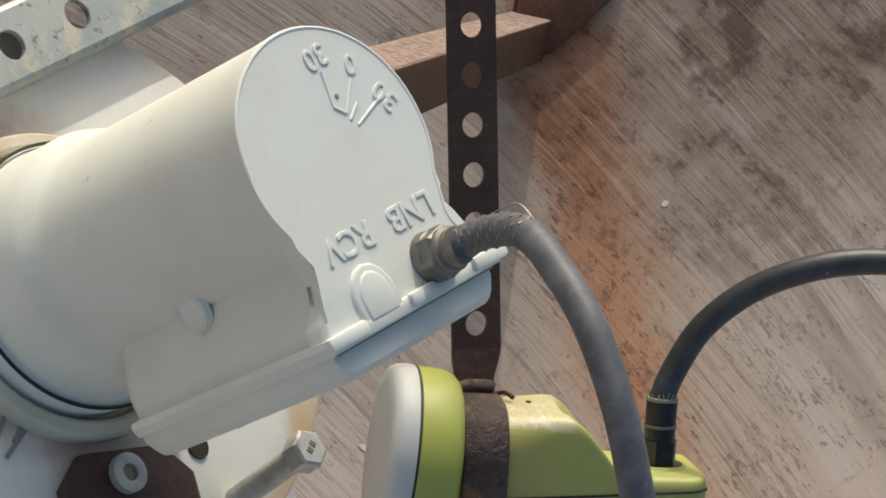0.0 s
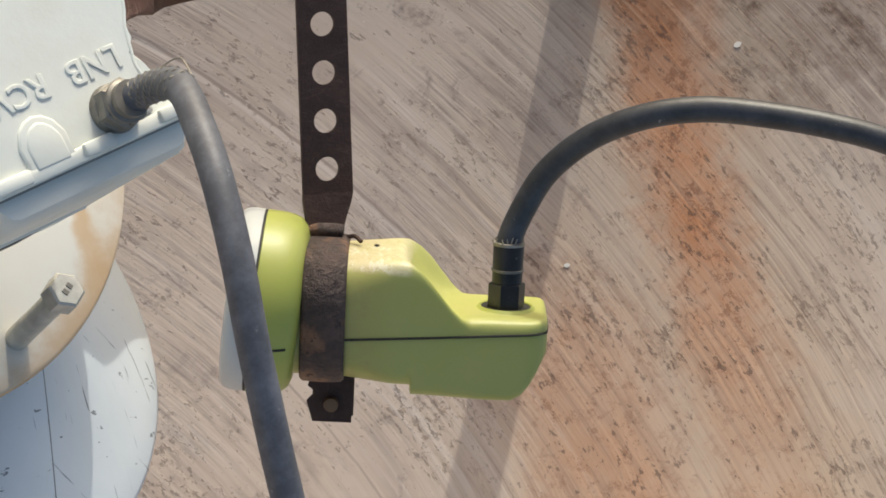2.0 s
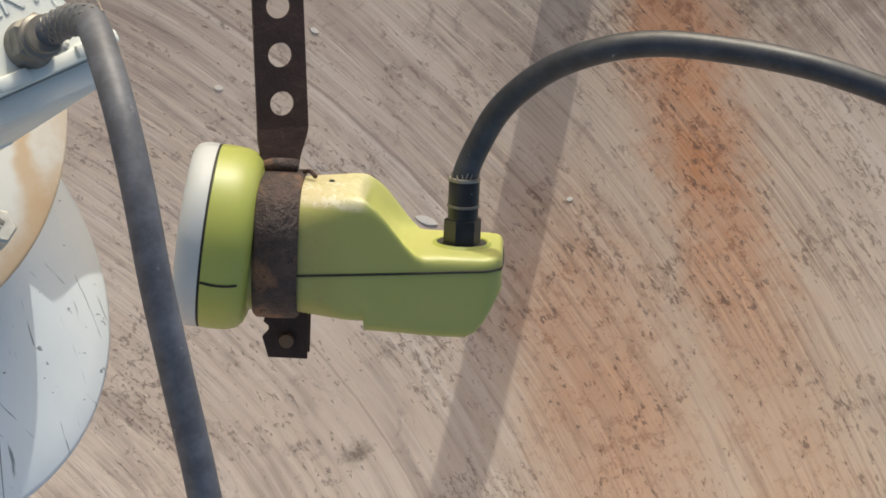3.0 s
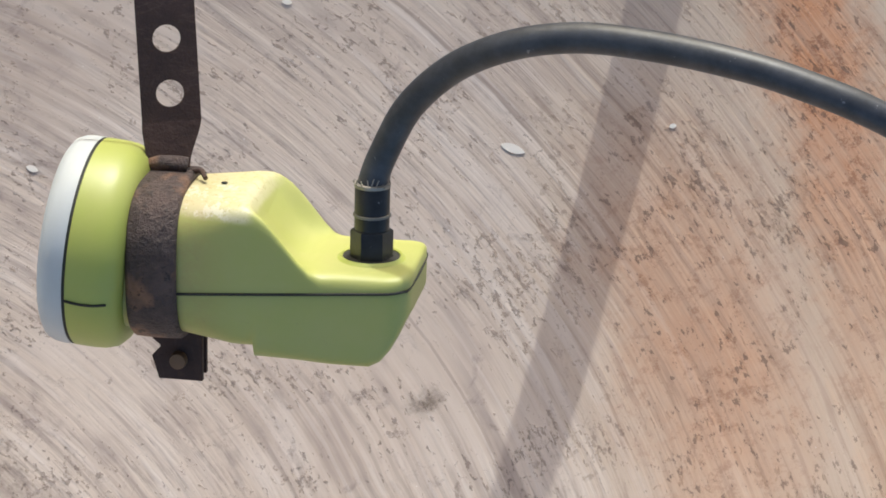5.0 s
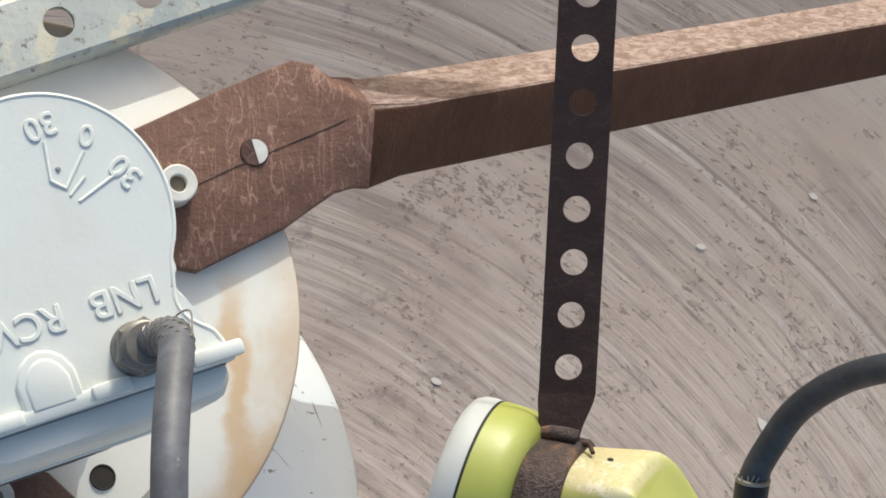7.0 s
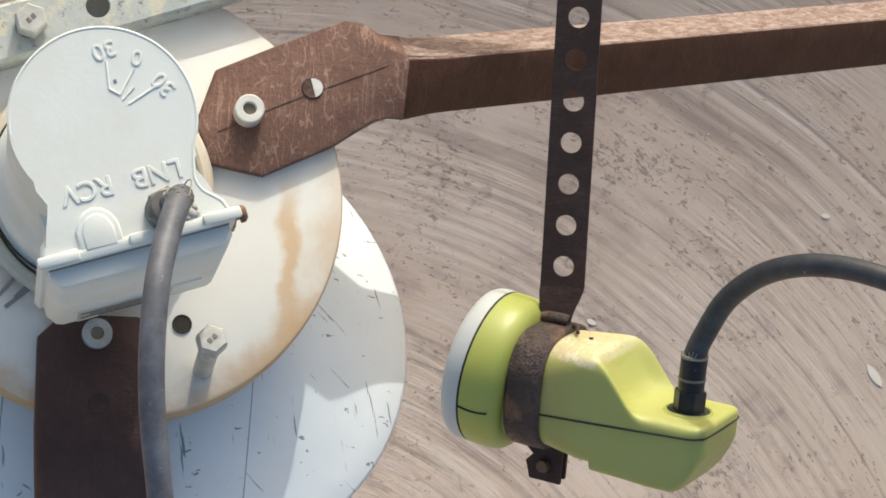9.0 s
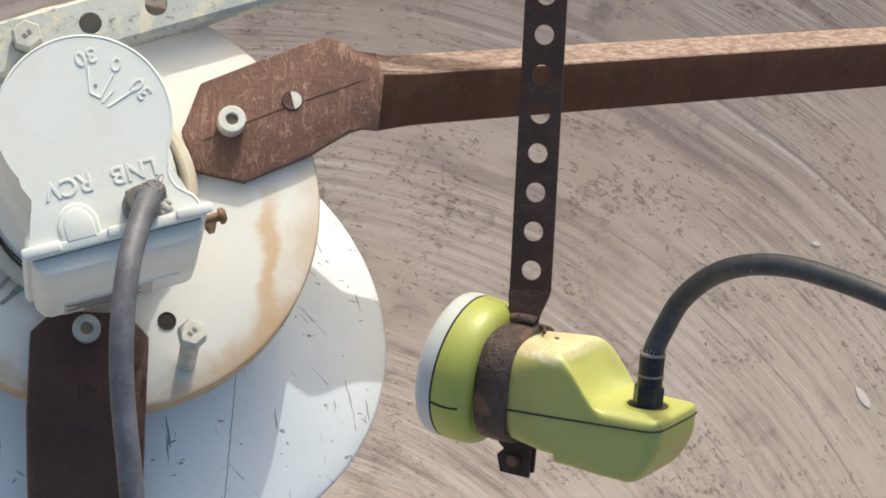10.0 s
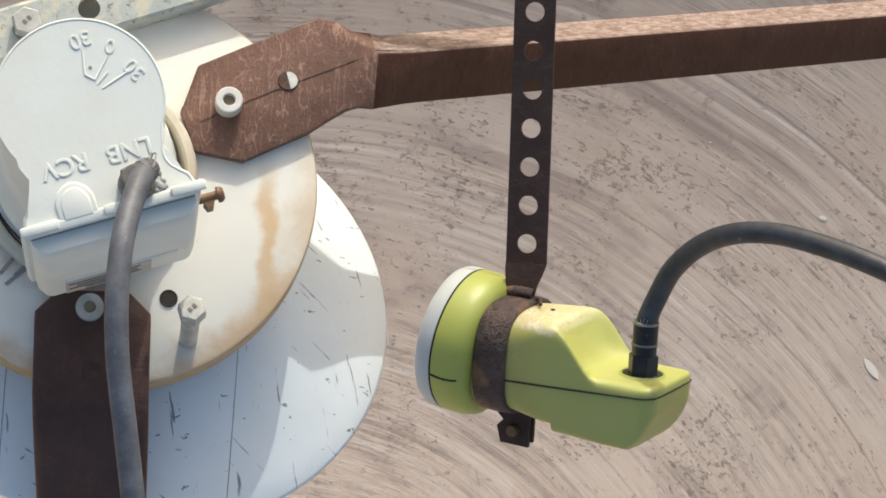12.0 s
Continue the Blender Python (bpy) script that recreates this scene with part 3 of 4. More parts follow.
def build_dish():
    prof = [(0.0, VERTEX)]
    for i in range(1, 61):
        r = RIM * i / 60
        prof.append((r, dish_z(r, 0)))
    rim = dish_z(RIM, 0)
    prof += [(RIM + 0.006, rim + 0.002), (RIM + 0.012, rim - 0.004), (RIM + 0.012, rim - 0.03), (RIM + 0.004, rim - 0.03)]
    for i in range(58, 0, -3):
        r = RIM * i / 60
        prof.append((r, dish_z(r, 0) - 0.014))
    prof.append((0.0, VERTEX - 0.0275))
    dish = new("satellite_dish", mesh_of("satellite_dish", lathe(prof, 128), M_DISH, True, 50))
    tagged(dish, "large shallow satellite dish with dusty rust-streaked inner surface", "satellite dish")


def build_ground():
    bm = bmesh.new()
    bmesh.ops.create_grid(bm, x_segments=12, y_segments=12, size=300)
    g = new("ground", mesh_of("ground", bm, M_GROUND))
    tagged(g, "unseen ground under the dish, pale and warm to bounce light", "ground", kind="structure")


build_ground()
build_dish()

# ---- the feed plate ----
PLATE_C = (0.0070, -0.0010)
PLATE_Z = 0.5475
feed_plate = thing("feed_plate", pose(PLATE_C[0], PLATE_C[1], PLATE_Z))
tagged(feed_plate, "round cream-painted metal feed plate with rust-stained rim", "feed plate")
part("plate_face", lathe([(0.030, -0.0005), (0.030, 0.0), (0.0765, 0.0), (0.0775, -0.0006)], 96), M_PLATE, feed_plate)
part("plate_edge", lathe([(0.0775, -0.0006), (0.0780, -0.0016), (0.0780, -0.0125), (0.0768, -0.0132), (0.030, -0.0132)], 96), M_EDGE, feed_plate, "rust-brown plate edge")
part("collar", lathe([(0.0335, -0.001), (0.0410, -0.001), (0.0410, 0.0045), (0.0400, 0.0058), (0.0375, 0.0062), (0.0365, 0.0055), (0.0355, 0.0)], 80), M_COLLAR, feed_plate, "raised rust-stained round collar", pose(-0.0085, 0.0012, 0))
# flat disc, its dark colour stands for the shade inside the hole
part("screw_hole", lathe([(0.0, 0.0004), (0.0028, 0.0004), (0.0031, 0.0007), (0.0034, 0.0003)], 24), M_HOLE, feed_plate, "empty dark screw hole", pose(0.0230, -0.0440, 0))
part("throat", lathe([(0.030, -0.008), (0.030, -0.070), (0.027, -0.070), (0.027, -0.008)], 48), M_CAST, feed_plate, "feed throat tube under the plate")
for sx, sy, ang, ln in ((-0.0365, -0.0330, 52, 0.0090), (-0.0330, -0.0372, 40, 0.0105), (-0.0318, -0.0350, 46, 0.0060)):
    part("scuff_mark", block(ln, 0.0013, 0.0004, 0.00015, 1), M_SCUFF, feed_plate, "dark grey scuff", pose(sx, sy, 0.0003, 0, 0, ang))

# ---- the pale blue conical horn under the plate ----
def build_horn_cone():
    z = Vector((0.1, 0.35, 1.0)).normalized()
    x = Vector((1, 0, 0)) - z * z.x
    x.normalize()
    m = frame_of((0.0188, -0.0313, 0.4841), x, z.cross(x), z)
    cone = thing("conical_feed_horn", m)
    tagged(cone, "pale blue scratched conical sheet-metal feed horn under the plate", "feed horn")
    rise = 0.64
    prof = [(0.1000, -0.0030), (0.1016, -0.0022), (0.1019, -0.0006), (0.1008, 0.0007)]
    prof += [(r, (0.1008 - r) * rise + 0.0006) for r in (0.094, 0.084, 0.072, 0.060, 0.048, 0.036)]
    prof += [(0.034, 0.0425), (0.034, 0.0405)] + [(r, (0.1008 - r) * rise - 0.0022) for r in (0.048, 0.072, 0.094)] + [(0.1000, -0.0030)]
    part("cone", lathe(prof, 160), M_BLUE, cone, sharp=60)
    for lx, y0, y1 in ((0.036, -0.030, -0.0935), (-0.050, -0.026, -0.0860)):
        pts = []
        for i in range(6):
            ly = y0 + (y1 - y0) * i / 5
            pts.append((lx, ly, (0.1008 - math.hypot(lx, ly)) * rise + 0.0006))
        part("seam_line", tube(pts, 0.00020, 6, 0), M_SCUFF, cone, "thin dark joint in the sheet metal")



build_horn_cone()

# ---- the large converter with its cast body ----
def build_big_lnb():
    base, top = Vector((-0.0025, 0.0005, PLATE_Z)), Vector((-0.0055, -0.0052, 0.6630))
    z = (top - base).normalized()
    x = Vector((0.953, 0.303, 0))
    x = (x - z * x.dot(z)).normalized()
    y = z.cross(x)
    h = (top - base).length
    lnb = thing("satellite_converter", frame_of(base, x, y, z))
    tagged(lnb, "off-white cast metal satellite converter bolted on the feed plate", "satellite converter")
    # round barrel with a wider foot
    part("barrel", lathe([(0.0345, -0.002), (0.0345, 0.012), (0.0340, 0.0135), (0.0330, 0.0140), (0.0328, 0.030), (0.0318, 0.0335), (0.0296, 0.037),
                          (0.0290, 0.040), (0.0286, h - 0.004)], 72), M_CAST, lnb)
    part("foot_joint", lathe([(0.0344, 0.0132), (0.0352, 0.0136), (0.0344, 0.0142)], 72), M_HOLE, lnb, "dark joint round the foot")
    # face with the waist and the shoulders
    R = 0.0287
    arc = [(R * math.cos(radians(a)), R * math.sin(radians(a))) for a in range(-38, 219, 6)]
    foot = [(-0.0232, -0.0215), (-0.0225, -0.0250), (-0.0240, -0.0290), (-0.0285, -0.0330), (-0.0300, -0.0385), (0.0300, -0.0385), (0.0285, -0.0330), (0.0240, -0.0290), (0.0225, -0.0250), (0.0232, -0.0215)]
    part("end_face", prism(arc + foot, h - 0.006, h, 0.0016, 3), M_CAST, lnb, "end face with raised markings", sharp=50)
    rim = [(0.0283 * math.cos(radians(a)), 0.0283 * math.sin(radians(a))) for a in range(176, -40, -8)]
    rim += [(0.0224, -0.0215), (0.0217, -0.0250), (0.0232, -0.0293), (0.0276, -0.0334), (0.0290, -0.0372)]
    part("face_rim", tube([(px, py, h - 0.00035) for px, py in rim], 0.0006, 8, 2), M_CAST, lnb, "raised rim round the end face")
    # housing between the face and the lower end of the arm
    housing = [(-0.0200, -0.0150), (-0.0225, -0.0250), (-0.0240, -0.0290), (-0.0268, -0.0340), (-0.0270, -0.0400), (-0.0250, -0.0435), (0.0250, -0.0435), (0.0270, -0.0400), (0.0268, -0.0340), (0.0240, -0.0290), (0.0225, -0.0250), (0.0200, -0.0150)]
    secs = []
    for zz, k, dy in ((0.0365, 0.80, 0.006), (0.039, 0.93, 0.002), (0.043, 1.0, 0.0), (h - 0.0045, 1.0, 0.0)):
        secs.append([(px * k, py * (0.5 + 0.5 * k) + dy * 0.5, zz) for px, py in housing])
    part("housing", loft(secs), M_CAST, lnb, "box-shaped electronics housing", sharp=40)
    # cover lip that runs along the arm, and the cover's box in front of it
    lip = [(-0.0305, -0.0370), (-0.0310, -0.0385), (-0.0300, -0.0408), (0.0300, -0.0408), (0.0310, -0.0385), (0.0305, -0.0370)]
    part("cover_lip", prism(lip, 0.0420, h + 0.0010, 0.0008, 2), M_CAST, lnb)
    cover = [(-0.0285, -0.0400), (-0.0285, -0.0440), (-0.0262, -0.0472), (-0.0240, -0.0480), (0.0240, -0.0480), (0.0262, -0.0472), (0.0285, -0.0440), (0.0285, -0.0400)]
    secs = [[(px * k, py + q, zz) for px, py in cover] for zz, k, q in ((0.0378, 0.86, 0.003), (0.0393, 0.94, 0.001), (0.0428, 1.0, 0.0), (h - 0.0040, 1.0, 0.0), (h - 0.0022, 0.985, 0.0015))]
    part("cover_box", loft(secs), M_CAST, lnb, "rounded cover box", sharp=45)
    part("cover_seam", block(0.0560, 0.0006, 0.0006, at=(0, -0.0410, h - 0.0010)), M_SCUFF, lnb, "grimy joint")
    part("cover_ridge", tube([(-0.021, -0.0480, 0.0655), (0.021, -0.0480, 0.0655)], 0.0006, 8, 0), M_CAST, lnb)
    for px, w in ((-0.0245, 0.013), (0.0020, 0.009), (0.0265, 0.012)):
        part("cover_pad", block(w, 0.0036, 0.0022, 0.0009, 2, (px, -0.0385, h + 0.0012)), M_CAST, lnb)
    # arch and round boss
    arch = [(-0.0175, -0.0385), (-0.0175, -0.0318), (-0.0158, -0.0283), (-0.0135, -0.0264), (-0.0108, -0.0257), (-0.0081, -0.0264), (-0.0058, -0.0283), (-0.0041, -0.0318), (-0.0041, -0.0385)]
    part("arch_panel", prism(arch, h - 0.001, h + 0.0009, 0.0007, 3), M_CAST, lnb, sharp=50)
    inner = [(-0.0108 + (px + 0.0108) * 0.76, -0.0385 + (py + 0.0385) * 0.86) for px, py in arch]
    part("arch_ridge", prism(inner, h + 0.0002, h + 0.0013, 0.0008, 3), M_CAST, lnb, sharp=50)
    part("side_boss", lathe([(0.0, 0.0004), (0.0036, 0.0004), (0.0042, 0.0010), (0.0050, 0.0006), (0.0056, -0.001)], 32), M_CAST, lnb, "round cast boss", frame_of((-0.0230, -0.0195, 0.0715), (0, 0, 1), (0, 1, 0), (-1, 0, 0)))
    # raised scale and letters, which read upside down from the housing's side
    flip = Matrix.Rotation(math.pi, 4, "Z")
    for name, txt, px, py, size, ang in (("raised_letters", "LNB", 0.0112, -0.0203, 0.0084, 0), ("raised_letters", "RCV", -0.0106, -0.0201, 0.0084, 0),
                                         ("raised_number", "30", 0.0058, 0.0205, 0.0072, 6), ("raised_number", "0", 0.0150, 0.0157, 0.0068, -26), ("raised_number", "30", 0.0206, 0.0056, 0.0072, -62)):
        lettering(name, txt, size, 0.00012, M_CAST, lnb, Matrix.Translation((px, py, h + 0.0001)) @ Matrix.Rotation(radians(ang), 4, "Z") @ flip)
    for (ax_, ay_), (bx, by) in (((0.0056, 0.0168), (0.0042, 0.0083)), ((0.0131, 0.0124), (0.0070, 0.0057)), ((0.0116, 0.0070), (0.0073, 0.0040)), ((0.0188, 0.0058), (0.0087, 0.0022)), ((0.0042, 0.0083), (0.0070, 0.0057))):
        part("scale_tick", tube([(ax_, ay_, h + 0.00002), (bx, by, h - 0.0001)], 0.00042, 8, 0), M_CAST, lnb)
    part("centre_mark", lathe([(0.0, 0.0004), (0.0005, 0.0003), (0.0006, 0.0)], 12), M_SCUFF, lnb, "", pose(0.0066, 0.0103, h))
    # faded label on the housing
    lab = part("label", block(0.031, 0.0004, 0.019, at=(-0.004, -0.0481, 0.0520)), M_LABEL, lnb, "faded grey printed label")
    for i, (w, zz) in enumerate(((0.026, 0.0575), (0.022, 0.0535), (0.026, 0.0495), (0.016, 0.0460))):
        part("print_bar", block(w, 0.0002, 0.0013, at=(-0.0055 + 0.001 * (i % 2), -0.0484, zz)), M_INK, lab)
    # side screw that holds the clamp
    scr = part("screw_shank", tube([(0.026, -0.026, 0.030), (0.0435, -0.026, 0.030)], 0.0017, 14, 0), M_BRONZE, lnb, "rusted clamp screw")
    part("screw_head", lathe([(0.0, 0.0026), (0.0020, 0.0024), (0.0030, 0.0014), (0.0030, 0.0)], 16), M_BRONZE, scr, "", frame_of((0.0430, -0.026, 0.030), (0, 0, -1), (0, 1, 0), (1, 0, 0)))
    part("clamp_nut", prism([(0.0021 * math.cos(radians(a)), 0.0028 * math.sin(radians(a))) for a in range(0, 360, 60)], -0.0085, 0.0), M_BRONZE, scr, "", pose(0.0395, -0.0275, 0.031))
    # socket for the cable
    fit_ = part("cable_fitting", lathe([(0.0, 0.0105), (0.0046, 0.0105), (0.0046, 0.0085), (0.0054, 0.0080), (0.0054, 0.0035), (0.0060, 0.0030), (0.0064, 0.0), (0.0064, -0.003)], 30), M_CONN_DULL, lnb, "corroded threaded cable fitting", pose(0.0105, -0.0322, h - 0.0005))
    rnd = random.Random(8)
    bm = bmesh.new()
    for i in range(16):
        r = rnd.uniform(0.0006, 0.0017)
        at = (0.0105 + rnd.uniform(0.0052, 0.0092), -0.0322 + rnd.uniform(-0.0045, 0.0040), h + 0.0003)
        bmesh.ops.create_icosphere(bm, subdivisions=2, radius=r, matrix=Matrix.Translation(at) @ Matrix.Diagonal((1, 1, 0.6, 1)))
    part("corrosion_crust", bm, M_CRUST, lnb, "pale crust of corrosion beside the fitting")
    part("fitting_nut", prism([(0.0064 * math.cos(radians(a)), 0.0064 * math.sin(radians(a))) for a in range(0, 360, 60)], 0.0, 0.0048, 0.0006, 1), M_CONN_DULL, fit_, "", pose(0, 0, 0.0022, 0, 0, 12))


build_big_lnb()

# ---- struts ----
def edge_loft(sections, material, name, parent, label="", chamfer=0.0009, near=True):
    """Lofts sections of five edge points and softens the long edges."""
    bm = loft(sections, cap=False)
    if near:
        bm.verts.ensure_lookup_table()
        bm.faces.new(bm.verts[:len(sections[0])])
    bmesh.ops.recalc_face_normals(bm, faces=bm.faces[:])
    hard = [e for e in bm.edges if len(e.link_faces) == 2 and e.calc_face_angle(0) > radians(40)]
    bmesh.ops.bevel(bm, geom=hard, offset=chamfer, segments=2, affect="EDGES", profile=0.5)
    return part(name, bm, material, parent, label, sharp=34)


def square_section(a, b, s, w, roll):
    """The corners of a square tube, s metres along the way from a to b: foot, crease, crest, back, underside."""
    a, b = Vector(a), Vector(b)
    d = (b - a).normalized()
    up = Matrix.Rotation(radians(roll), 3, d) @ Vector((0, 0, 1))
    side = d.cross(up).normalized()
    nrm = side.cross(d)
    p, h = a + d * s, w / 2
    crest = p + nrm * h - side * h
    return [p + nrm * h + side * h, crest, crest - nrm * 0.0008, p - nrm * h - side * h, p - nrm * h + side * h]


def socket_bolt(name, at, label, head_mat, tall=1.0, axis=(0, 0, 1)):
    z = Vector(axis).normalized()
    x = z.orthogonal().normalized()
    b = thing(name, frame_of(at, x, z.cross(x), z))
    tagged(b, label, "bolt")
    part("bolt_head", lathe([(0.0023, 0.0036 * tall), (0.0023, 0.0063 * tall), (0.0026, 0.0066 * tall), (0.0047, 0.0066 * tall), (0.0051, 0.0062 * tall), (0.0052, 0.0), (0.0045, -0.0006)], 32), head_mat, b)
    hexa = [(0.0025 * math.cos(radians(a)), 0.0025 * math.sin(radians(a))) for a in range(0, 360, 60)]
    part("hex_socket", prism(hexa, 0.0, 0.0045 * tall), M_SOCKET, b, "brownish hexagon socket")
    return b


# a bolt hole as a flat disc, coloured dark for its shaded inside
def hole_disc(parent, x, y, z, r=0.0036, mat=None):
    part("bolt_hole", lathe([(0.0, 0.0002), (r, 0.0002), (r + 0.0004, -0.0004)], 24), mat or M_HOLE, parent, "", pose(x, y, z))


def build_strut_right():
    s = thing("feed_strut", pose(0, 0, 0))
    tagged(s, "brown rusted steel strut with a crushed bolted end", "strut", "struts of the feed")
    z0 = PLATE_Z + 0.0004
    zt = z0 + 0.0042
    flat = []
    for e1, e2, c in (((0.0326, 0.0262), (0.0330, 0.0275), (0.0336, 0.0290)), ((0.0382, 0.0110), (0.0386, 0.0218), (0.0388, 0.0448)), ((0.0562, 0.0078), (0.0570, 0.0312), (0.0560, 0.0530)),
                      ((0.0810, 0.0200), (0.0810, 0.0418), (0.0760, 0.0622)), ((0.0880, 0.0250), (0.0885, 0.0452), (0.0845, 0.0658))):
        flat.append([(*e1, zt), (*e2, zt - 0.0003), (*c, zt), (*c, z0), (*e1, z0)])
    bend = [(0.0950, 0.0298, zt - 0.0002), (0.0950, 0.0482, zt - 0.0002), (0.0910, 0.0648, zt), (0.0915, 0.0652, z0), (0.0950, 0.0300, z0 - 0.0010)]
    ta, tb = (0.0960, 0.0472, z0 - 0.0055), (0.6600, 0.2368, 0.1628)
    crush = [bend, [(0.1000, 0.0310, zt - 0.0012), (0.1005, 0.0507, zt - 0.0004), (0.0954, 0.0588, zt - 0.0004), (0.0985, 0.0650, z0 - 0.0080), (0.1000, 0.0340, z0 - 0.0080)],
             [(0.1060, 0.0318, zt - 0.0062), (0.1075, 0.0530, zt - 0.0010), (0.1062, 0.0543, zt - 0.0010), (0.1060, 0.0668, z0 - 0.0135), (0.1060, 0.0400, z0 - 0.0200)]]
    edge_loft(flat + crush[:3], M_RUST, "flattened_end", s, "crushed flat scratched end of the strut")
    crush = crush[2:] + [square_section(ta, tb, q, 0.0215, 42) for q in (0.024, 0.034, 0.20, 0.40, 0.688)]
    tube_ob = edge_loft(crush, M_TUBE, "strut_tube", s, "square rusted tube, upper face pitted and coloured paler as if sunlit", 0.0011, False)
    tube_ob.data.materials.append(M_TUBE_SUNLIT)
    # faces turned up to the sun get the pale rust, sunlight put into colour
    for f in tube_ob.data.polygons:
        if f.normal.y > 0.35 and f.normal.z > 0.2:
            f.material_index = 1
    part("crush_seam", tube([(0.0400, 0.0225, zt - 0.0001), (0.0620, 0.0335, zt - 0.0001), (0.0830, 0.0428, zt - 0.0001), (0.0960, 0.0484, zt), (0.1000, 0.0503, zt - 0.0005)], 0.00014, 6, 4), M_TUBE_DARK, s, "dark crease where the tube was crushed")
    n = Vector((-0.62 / (2 * FOCUS), -0.225 / (2 * FOCUS), 1)).normalized()
    e = Vector((1, 0, -n.x / n.z)).normalized()
    foot = [(-0.024, 0.000), (-0.026, -0.015), (-0.006, -0.016), (0.034, 0.006), (0.046, 0.022), (0.020, 0.040), (-0.010, 0.032)]
    part("foot_flange", prism(foot, -0.002, 0.0042, 0.0012, 2), M_TUBE, s, "flattened foot bolted to the dish", frame_of((0.622, 0.224, dish_z(0.622, 0.224) + 0.0022), e, n.cross(e), n))
    hole_disc(s, 0.0729, 0.0401, z0 + 0.0043, 0.0036, M_TUBE_DARK)
    # pale half-disc paints the sunlit half of what shows through the hole
    glint = [(0.0034 * math.cos(radians(a)), 0.0034 * math.sin(radians(a))) for a in range(-75, 106, 15)]
    part("hole_lit_half", prism(glint, 0.0002, 0.0004), M_WASHER, s, "pale half-disc painted for the sunlit half of the bolt hole", pose(0.0731, 0.0401, z0 + 0.0043))
    socket_bolt("socket_bolt", (0.0504, 0.0297, z0 + 0.0044), "pale socket-head bolt through the strut end", M_WASHER)


def build_strut_low():
    s = thing("feed_strut", pose(0, 0, 0))
    tagged(s, "dark brown rusted steel strut under the converter", "strut", "struts of the feed")
    z0 = PLATE_Z + 0.0004
    secs = []
    for y, w, hh in ((-0.0440, 0.0262, 0.0042), (-0.0445, 0.0275, 0.0042), (-0.0480, 0.0346, 0.0042), (-0.0520, 0.0424, 0.0042), (-0.0560, 0.0426, 0.0042), (-0.0720, 0.0424, 0.0043), (-0.0820, 0.0424, 0.0050), (-0.0900, 0.0422, 0.0064), (-0.0980, 0.0418, 0.0084), (-0.1060, 0.0412, 0.0092), (-0.1180, 0.0402, 0.0096), (-0.1350, 0.0395, 0.0105), (-0.1650, 0.0390, 0.0180), (-0.6150, 0.0390, 0.0180)):
        drop = max(0.0, -y - 0.083)
        zt = z0 + 0.0042 - (0.69 * drop * drop / (drop + 0.012))
        xc, hw, c = 0.0023 + 0.050 * drop, w / 2, min(0.004, hh * 0.3)
        secs.append([(xc + u, y, zt + v) for u, v in ((-hw, -hh + c), (-hw, -c), (-hw + c * 0.3, -c * 0.35), (-hw + c, 0), (hw - c, 0), (hw - c * 0.3, -c * 0.35), (hw, -c), (hw, -hh + c), (hw - c, -hh), (-hw + c, -hh))])
    part("strut_tube", loft(secs), M_TUBE_DARK, s, sharp=50)
    hole_disc(s, 0.0025, -0.0740, z0 + 0.0043, 0.0036, M_STRAP)
    socket_bolt("socket_bolt", (0.0010, -0.0505, z0 + 0.0044), "dull socket-head bolt in the dark strut end", M_ZINC, 0.35)


build_strut_right()
build_strut_low()

# ---- hexagon bolt that stands proud of the plate ----
def build_hex_bolt(at, axis, height, label, r=0.0053):
    z = Vector(axis).normalized()
    x = z.orthogonal().normalized()
    b = thing("hexagon_bolt", frame_of(at, x, z.cross(x), z))
    tagged(b, label, "bolt")
    part("shank", lathe([(0.0, 0.0), (0.0034, 0.0), (0.0034, height), (0.0, height)], 24), M_ZINC, b)
    hexa = [(r * math.cos(radians(a)), r * math.sin(radians(a))) for a in range(0, 360, 60)]
    head = part("bolt_head", prism(hexa, height, height + 0.0058, 0.0006, 1), M_ZINC, b, smooth=False)
    for dx in (-0.0011, 0.0011):
        part("head_mark", block(0.0013, 0.0018, 0.0002, at=(dx, 0, height + 0.0059)), M_CONN_DULL, head, "worn stamped mark")


build_hex_bolt((0.0376, -0.0604, PLATE_Z), (-0.01, 0.13, 1), 0.0285, "loose zinc hexagon bolt standing in the feed plate")
build_hex_bolt((-0.0256, 0.0560, PLATE_Z + 0.0088), (0, 0, 1), 0.0012, "zinc hexagon bolt on the perforated bar", 0.0058)

# ---- galvanised perforated bar ----
def build_bar():
    d = Vector((0.9390, 0.3440, 0.0)).normalized()
    side = Vector((-d.y, d.x, 0))
    o = Vector((-0.0028, 0.0640, PLATE_Z + 0.0086))
    bar = thing("perforated_bar", frame_of(o, d, side, (0, 0, 1)))
    tagged(bar, "weathered galvanised perforated steel channel bar", "bar")
    p = 0.0254
    cells = [((i - 0.5) * p, (i + 0.5) * p, 0.0042) for i in range(-3, 7)]
    cells[-1] = (cells[-1][0], cells[-1][1] + 0.014, None)
    part("perforated_web", punched(cells, 0.0088, 0.0018), M_GALV, bar, smooth=False)
    x0, x1 = cells[0][0], cells[-1][1]
    for sgn in (-1, 1):
        prof = [(0.0085, 0.0), (0.0098, -0.0006), (0.0105, -0.0018), (0.0105, -0.0082), (0.0089, -0.0082), (0.0087, -0.0018)]
        part("flange", loft([[(x, sgn * y, z) for y, z in prof] for x in (x0, x1)]), M_GALV, bar, sharp=60)


build_bar()

# ---- the small lime green converter ----
KU_A, KU_U = Vector((0.80, -0.28, 0.53)).normalized(), Vector((0.04, 0.86, 0.50))
